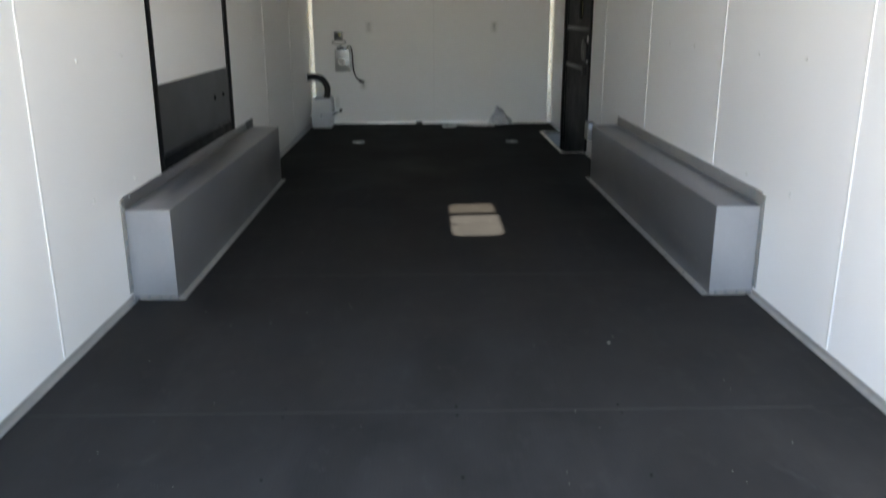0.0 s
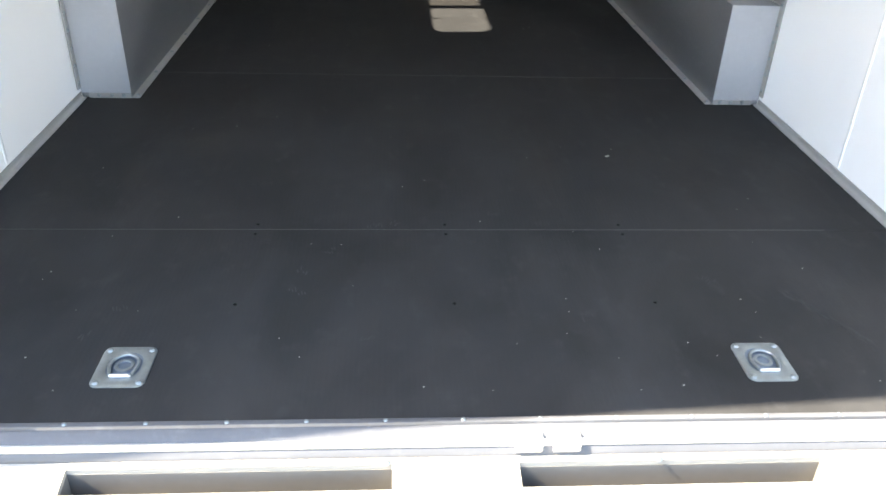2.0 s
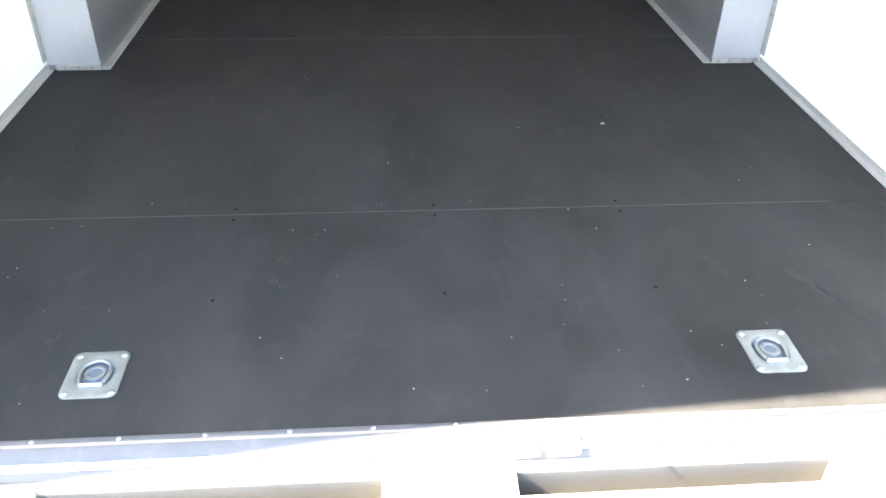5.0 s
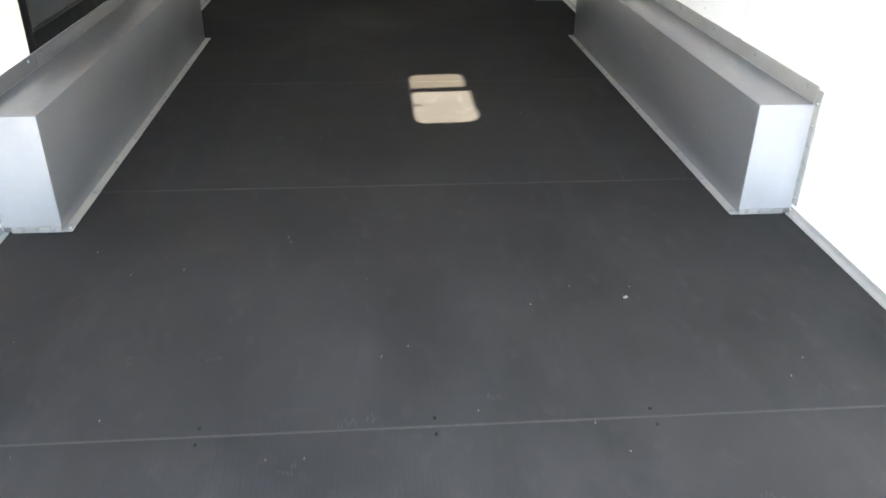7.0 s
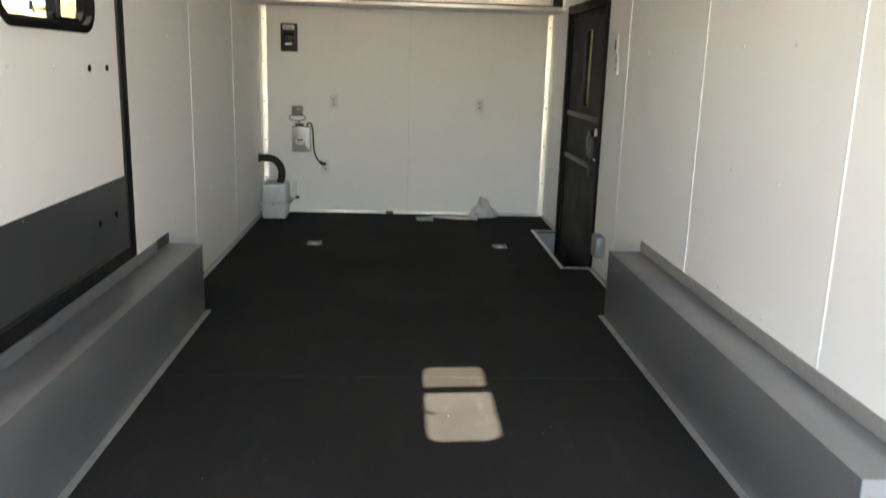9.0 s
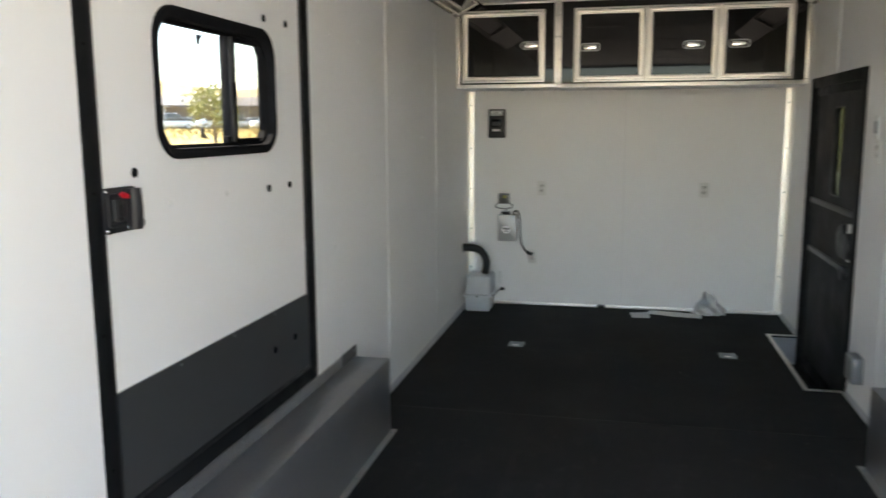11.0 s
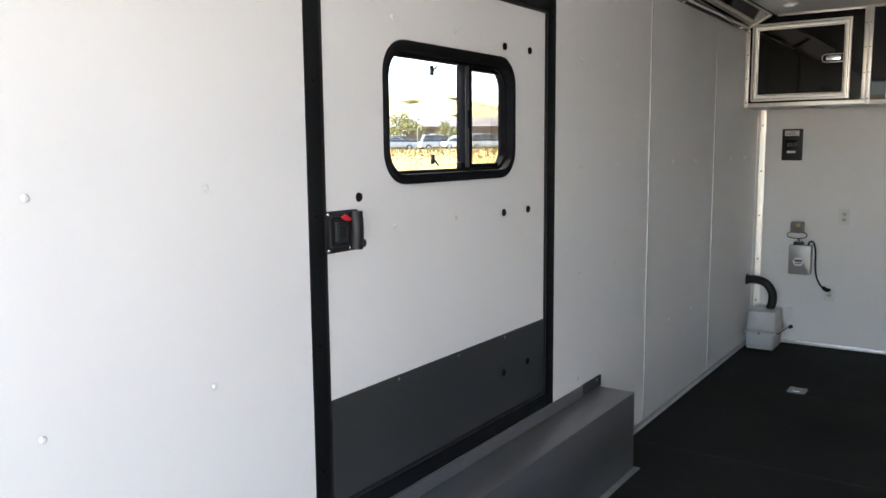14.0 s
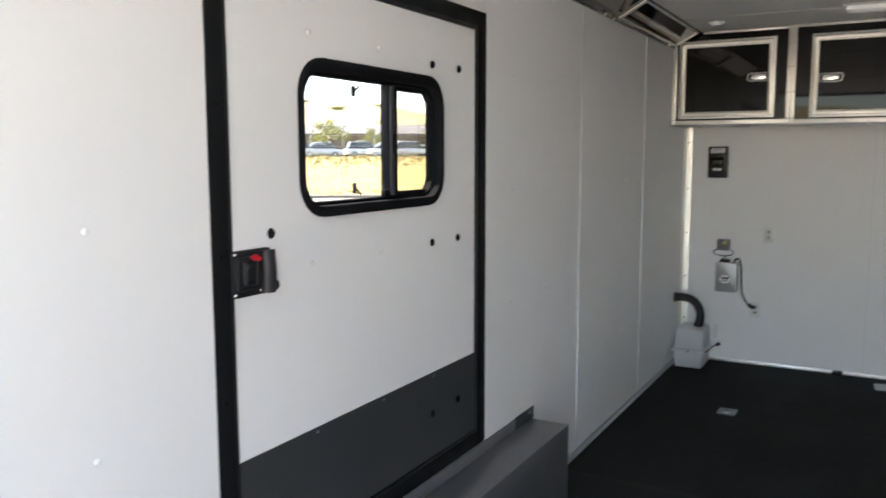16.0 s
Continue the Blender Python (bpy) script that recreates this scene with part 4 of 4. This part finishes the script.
part("plate", turned(prism(rr(-0.98, -0.945, 0.17, 0.27, 0.004), 0.0005, 0.02, 0.003), FRONT), WPLAST, plate)
box3 = thing("step_light_box", (1.2, 6.42, 0.14), "grey metal junction box low on the wall", "junction box")
part("case", turned(bx(6.36, 6.5, 0.14, 0.275, 0.0005, 0.05, 0.005), RIGHT), BOXM, box3)
part("cover", turned(bx(6.364, 6.496, 0.144, 0.271, 0.05, 0.054, 0.002), RIGHT), FLANGE, box3)


def sheet(name, w, h, m, material, label, category, lift=0.012, n=8):
    b = bmesh.new()
    bmesh.ops.create_grid(b, x_segments=n, y_segments=n, size=0.5)
    for v in b.verts:
        x, y = v.co.x * w, v.co.y * h
        v.co = Vector((x, y, lift * max(0, noise.noise(Vector((x * 7, y * 7, w * 31)))) + 0.001))
    ext = bmesh.ops.extrude_face_region(b, geom=b.faces[:])
    bmesh.ops.translate(b, vec=(0, 0, 0.0006), verts=[g for g in ext["geom"] if isinstance(g, bmesh.types.BMVert)])
    return solo(name, turned(b, m), material, label, category)


sheet("paper_sheet", 0.14, 0.17, pose(0.17, 8.3, 0.001, 0, 0, 4), PAPER, "crumpled white paper on the black floor", "paper")
sheet("paper_sheet", 0.4, 0.12, pose(0.43, 8.36, 0.001, 0, 0, -6), PAPER, "long white paper strip on the black floor", "paper", 0.02)
bag = bmesh.new()
bmesh.ops.create_icosphere(bag, subdivisions=4, radius=1.0)
for v in bag.verts:
    p = v.co.copy()
    k = 1 + 0.35 * noise.noise(p * 2.1) + 0.25 * abs(noise.noise(p * 5.3)) - 0.12 * abs(noise.noise(p * 11))
    zz = max(p.z, -0.25) * k
    spike = max(0, p.z) ** 3 * 0.9
    v.co = Vector((0.69 + 0.115 * p.x * k * (1 - 0.45 * max(p.z, 0)) - 0.03 * spike, 8.43 + 0.07 * p.y * k, 0.03 + 0.08 * zz + 0.075 * spike))
lowest = min(v.co.z for v in bag.verts)
for v in bag.verts:
    v.co.z += 0.0015 - lowest
solo("plastic_bag", bag, FILM, "crumpled clear plastic bag against the front wall", "plastic bag")

# chalky boot prints and a long scuff on the floor
marks = bmesh.new()
mr = random.Random(11)
for x, y in ((-0.18, 2.31), (-0.12, 2.32), (-0.29, 2.18), (-0.34, 2.09), (-0.51, 2.1), (-0.35, 2.0), (-0.68, 2.56), (-0.49, 2.55), (-0.72, 1.93), (-0.76, 1.84), (-0.18, 1.82), (0.14, 2.37), (0.3, 1.9), (0.62, 2.05)):
    turn = mr.uniform(-40, 40)
    for i in range(mr.randint(3, 6)):
        w, l = mr.uniform(0.001, 0.002), mr.uniform(0.004, 0.011)
        q = prism(rr(-w, w, -l, l, w * 0.9, 2), 0.0, 0.0002)
        joined(marks, turned(q, pose(x, y, 0.0003, 0, 0, turn) @ pose(0.007 * (i - 2), mr.uniform(-0.012, 0.012), 0, 0, 0, mr.uniform(-15, 15))))
for i in range(90):
    f = mr.random()
    w, l = mr.uniform(0.0004, 0.0009), mr.uniform(0.005, 0.018)
    q = prism(rr(-w, w, -l, l, w * 0.9, 2), 0.0, 0.0002)
    joined(marks, turned(q, pose(0.79 + 0.115 * f + mr.gauss(0, 0.007), 1.99 - 0.2 * f, 0.0003, 0, 0, mr.gauss(30, 6))))
solo("floor_scuffs", marks, mat("chalky_scuff", (0.05, 0.05, 0.05), 0.9, spec=0.05, var=0.3), "faint chalky boot prints and scuffs on the floor", "scuff marks", "stuff")

# crumbs and chips on the floor
rnd = random.Random(5)
crumbs = bmesh.new()
for i in range(130):
    y = 1.65 + 6.6 * rnd.random() ** 1.7
    x = rnd.uniform(-1.0, 1.0)
    s = rnd.uniform(0.0005, 0.0013)
    q = bx(-s * rnd.uniform(0.6, 2.2), s, -s, s * rnd.uniform(0.6, 1.6), 0, s * 0.6)
    joined(crumbs, turned(q, pose(x, y, 0.0004, 0, 0, rnd.uniform(0, 180))))
joined(crumbs, turned(bx(-0.007, 0.006, -0.003, 0.003, 0, 0.002), pose(0.547, 2.763, 0.0004, 0, 0, 30)))
solo("floor_crumbs", crumbs, mat("pale_crumbs", (0.3, 0.285, 0.26), 0.8, var=0.3), "pale crumbs and chips on the black floor", "debris", "stuff")

# ---- outside ----
def land(x, y):
    """Height of the land: a level lot, then a rising field and hills."""
    r = math.hypot(x, y)
    side = max(0.0, -x + 0.5 * y) / max(r, 1)
    far = max(0.0, min(1.0, (r - 46) / 45))
    z = -0.64 + 1.9 * far * far * (3 - 2 * far) * min(1, side * 1.2)
    if r > 120:
        az = math.atan2(-x, y)
        k = min(1.0, (r - 120) / 260)
        z += k * k * (3 - 2 * k) * (21 + 3 * math.sin(az * 9 + 1) + 2.5 * math.sin(az * 23))
    return z


g = bmesh.new()
rows = []
radii = [3, 10, 20, 30, 38, 44, 50, 56, 62, 70, 78, 86, 95, 110, 125, 150, 180, 215, 255, 300, 350, 400, 600, 1500, 4000]
for r in radii:
    rows.append([g.verts.new((r * math.cos(a), r * math.sin(a), land(r * math.cos(a), r * math.sin(a)))) for a in [2 * math.pi * i / 120 for i in range(120)]])
g.faces.new(rows[0])
for a, c in zip(rows, rows[1:]):
    for i in range(120):
        g.faces.new((a[i], a[(i + 1) % 120], c[(i + 1) % 120], c[i]))
solo("ground", g, DRY, "dry grassy field rising to low hills", "ground", "structure")
lot = thing("pavement", (0, 0, -0.55), "worn asphalt lot dusted with tan dirt", "pavement", kind="structure")
part("lot_slab", prism([(41 * math.cos(a), 41 * math.sin(a)) for a in [2 * math.pi * i / 72 for i in range(72)]], -0.63, -0.55), CONCRETE, lot)
part("kerb", ring([(41.35 * math.cos(a), 41.35 * math.sin(a)) for a in [2 * math.pi * i / 72 for i in range(72)]],
                  [(41.02 * math.cos(a), 41.02 * math.sin(a)) for a in [2 * math.pi * i / 72 for i in range(72)]], -0.63, -0.42, 0.02), CONCRETE, lot)

fm = bmesh.new()
frows = []
for r in (41.4, 46, 50, 56, 62, 70, 78, 86, 90):
    frows.append([fm.verts.new((-r * math.sin(radians(a)), r * math.cos(radians(a)), land(-r * math.sin(radians(a)), r * math.cos(radians(a))) + 0.06)) for a in range(10, 76, 3)])
for a, c in zip(frows, frows[1:]):
    for i in range(len(a) - 1):
        fm.faces.new((a[i], a[i + 1], c[i + 1], c[i]))
solo("field", fm, FIELD, "sunlit yellow dry field behind the kerb", "field", "structure")

# tall dry grass of the field
verts, faces = [], []
for i in range(12000):
    az, r = radians(rnd.uniform(20, 62)), 43 + 44 * rnd.random() ** 1.3
    x, y = -r * math.sin(az), r * math.cos(az)
    h, w, a = rnd.uniform(0.1, 0.24) * (1 if r < 68 else 1 + 1.5 * min(1, (r - 68) / 12)), rnd.uniform(0.05, 0.12), rnd.uniform(0, 3.14)
    z, k = land(x, y) - 0.05, len(verts)
    lean = rnd.uniform(-0.2, 0.2)
    verts += [(x - w * math.cos(a), y - w * math.sin(a), z), (x + w * math.cos(a), y + w * math.sin(a), z), (x + lean, y + lean * 0.5, z + h)]
    faces.append((k, k + 1, k + 2))
me = bpy.data.meshes.new("field_grass")
me.from_pydata(verts, [], faces)
me.materials.append(GRASS)
tagged(new("field_grass", me), "tall dry yellow grass of the field", "grass", "", "stuff")


def polar(az, r, up=0.0):
    a = radians(az)
    x, y = -r * math.sin(a), r * math.cos(a)
    return Vector((x, y, land(x, y) + up))


def car(paint, tall):
    """A parked car, its length along x, standing on z = 0."""
    o = thing("parked_car", (0, 0, 0), "pale parked car on the far lot", "car", "parked cars")
    h = 1.75 if tall else 1.45
    prof = [(-2.25, 0.35), (2.2, 0.35), (2.28, 0.7), (2.1, 0.88), (1.15, 0.98), (-2.0, 1.0), (-2.28, 0.9)]
    b = prism(prof, -0.88, 0.88)
    bmesh.ops.bevel(b, geom=b.edges[:], offset=0.07, segments=2, affect="EDGES", profile=0.5)
    body = part("body", turned(b, Matrix(((1, 0, 0, 0), (0, 0, -1, 0), (0, 1, 0, 0), (0, 0, 0, 1)))), paint, o)
    cab = [(-2.1 if tall else -1.7, 0.98), (1.15, 0.98), (0.45, h - 0.05), (-0.2, h), (-1.75 if tall else -0.95, h - 0.06)]
    b = prism(cab, -0.76, 0.76)
    bmesh.ops.bevel(b, geom=b.edges[:], offset=0.08, segments=2, affect="EDGES", profile=0.5)
    part("cabin_glass", turned(b, Matrix(((1, 0, 0, 0), (0, 0, -1, 0), (0, 1, 0, 0), (0, 0, 0, 1)))), CARGLASS, o)
    part("roof", bx(-1.7 if tall else -0.95, 0.4, -0.7, 0.7, h - 0.07, h + 0.015, 0.03), paint, o)
    for x in (-1.4, 1.4):
        for y in (-0.9, 0.68):
            wh = part("wheel", turned(cyl(0.34, 0.22, 18, bevel=0.04), pose(x, y + 0.22, 0.34, 90)), TYRE, o)
            part("rim", turned(cyl(0.2, 0.24, 14, bevel=0.02), pose(x, y + 0.23, 0.34, 90)), ALUD, wh)
    return o


models = [car(CARS[i], i % 2 == 1) for i in range(4)]
spots = [24 + 2.05 * i + 0.5 * math.sin(i * 2.3) for i in range(16)] + [25 + 2.3 * i for i in range(13)]
for i, az in enumerate(spots):
    p = polar(az, 92 + 2 * math.sin(i * 1.7) + (9 if i > 15 else 0))
    m = Matrix.Translation(p - Vector((0, 0, 0.06))) @ pose(0, 0, 0, 0, 0, 35 + az * 0.4 + 12 * math.sin(i * 3.1))
    if i < 4:
        models[i].matrix_basis = m
    else:
        copy_thing(models[i % 4], m)

# chain-link fence posts and rails before the cars
fence = thing("fence", polar(36, 85), "grey metal fence with slanted post tops", "fence", kind="structure")
rail = []
for i in range(15):
    p = polar(22 + 2.2 * i, 86)
    part("post", tube([p, p + Vector((0, 0, 1.2)), p + Vector((0, 0, 2.3))], 0.04, 6), ALUD, fence)
    part("post_arm", tube([p + Vector((0, 0, 2.3)), p + Vector((0.2, 0.1, 2.5)), p + Vector((0.4, 0.2, 2.7))], 0.03, 6), ALUD, fence)
    rail.append(p)
for h in (0.15, 1.2, 2.28):
    part("rail", tube([p + Vector((0, 0, h)) for p in rail], 0.012, 6), ALUD, fence)

# long low building behind the cars
hall = thing("far_building", polar(36, 135), "long low brown building behind the parked cars", "building")
c, ang = polar(36, 135), 36
mt = Matrix.Translation(c) @ pose(0, 0, 0, 0, 0, ang)
BASE[hall.name] = Vector(c)
part("wall", turned(bx(-48, 48, -6, 6, -1.0, 3.2), mt), BROWN, hall)
part("roof", turned(turned(prism([(-7.2, 3.1), (7.2, 3.1), (7.2, 3.3), (0, 4.9), (-7.2, 3.3)], -49, 49), Matrix(((0, 0, 1, 0), (1, 0, 0, 0), (0, 1, 0, 0), (0, 0, 0, 1)))), mt), ROOFM, hall)
for i in range(16):
    w = part("window", turned(bx(-45 + 6 * i, -43.2 + 6 * i, -6.12, -5.95, 1.0, 2.2, 0.03), mt), WPLAST, hall)
    part("pane", turned(bx(-44.85 + 6 * i, -43.35 + 6 * i, -6.14, -6.121, 1.12, 2.08), mt), CARGLASS, w)


def tree(h, seed):
    """A tree with trunk, limbs and a ragged crown of leaf clumps, standing on z = 0."""
    r = random.Random(seed)
    o = thing("tree", (0, 0, 0), "broad green tree on the hillside", "tree", "hillside trees")
    trunk = tube([(0, 0, -0.2), (0.1, 0.05, h * 0.25), (-0.05, 0.1, h * 0.5), (0.1, 0, h * 0.8)], 0.045 * h, 8, 0.012 * h)
    tips = []
    for i in range(9):
        a, z = i * 2.4, h * r.uniform(0.25, 0.6)
        tip = Vector((math.cos(a), math.sin(a), 0)) * h * r.uniform(0.22, 0.4) + Vector((0, 0, z + h * r.uniform(0.12, 0.32)))
        joined(trunk, tube([(0, 0, z), tuple(tip * 0.55 + Vector((0, 0, z * 0.4))), tuple(tip)], 0.016 * h, 5, 0.005 * h))
        tips.append(tip)
    part("trunk", trunk, BARK, o)
    vs, fs = [], []
    for tip in tips + [Vector((0, 0, h * 0.85)), Vector((0.1 * h, 0, h * 0.7)), Vector((-0.1 * h, 0.1 * h, h * 0.68))]:
        for i in range(150):
            d = Vector((r.gauss(0, 1), r.gauss(0, 1), r.gauss(0, 0.8))) * h * 0.085
            c2, s = tip + d, h * r.uniform(0.012, 0.03)
            e1 = Vector((r.gauss(0, 1), r.gauss(0, 1), r.gauss(0, 1))).normalized() * s
            e2 = e1.cross(Vector((r.gauss(0, 1), r.gauss(0, 1), r.gauss(0, 1)))).normalized() * s
            k = len(vs)
            vs += [tuple(c2 + e1), tuple(c2 + e2), tuple(c2 - e1), tuple(c2 - e2)]
            fs.append((k, k + 1, k + 2, k + 3))
    me = bpy.data.meshes.new("crown")
    me.from_pydata(vs, [], fs)
    me.materials.append(LEAF)
    crown = new("crown", me)
    crown.parent = o
    return o


big = tree(5.0, 3)
big.matrix_basis = Matrix.Translation(polar(36.3, 108))
small = tree(4.2, 8)
small.matrix_basis = Matrix.Translation(polar(33.4, 122))
for az, r, k, i in ((46.5, 74, 1, 0), (49, 112, 0, 1), (43, 118, 1, 2), (40.5, 150, 1, 3), (31, 150, 1, 4), (28, 170, 0, 5), (41, 210, 0, 6),
                    (30, 250, 1, 10), (44.5, 270, 0, 11), (52, 150, 0, 15)):
    w = 0.8 if r < 160 else 0.7
    copy_thing((big, small)[k], Matrix.Translation(polar(az, r, 0 if r < 160 else -1.2)) @ pose(0, 0, 0, 0, 0, 47 * i) @ Matrix.Diagonal((w, w, 0.7 * w, 1)))

# the near tree at the edge of the lot
near_tree = copy_thing(big, Matrix.Translation(polar(27.4, 58)) @ pose(0, 0, 0, 0, 0, 70) @ Matrix.Diagonal((0.72, 0.72, 0.98, 1)))
tagged(near_tree, "leafy green tree in the dry field", "tree", "hillside trees")

# low bushes over the hillside
bush = tree(3.2, 21)
tagged(bush, "low olive bush on the dry hillside", "bush", "hillside bushes")
bush.name = "bush"
for i in range(16):
    m = Matrix.Translation(polar(22 + rnd.uniform(0, 32), rnd.uniform(210, 400), -1.3)) @ pose(0, 0, 0, 0, 0, rnd.uniform(0, 360)) @ Matrix.Diagonal((1.5, 1.5, 0.85, 1))
    if i:
        copy_thing(bush, m)
    else:
        bush.matrix_basis = m
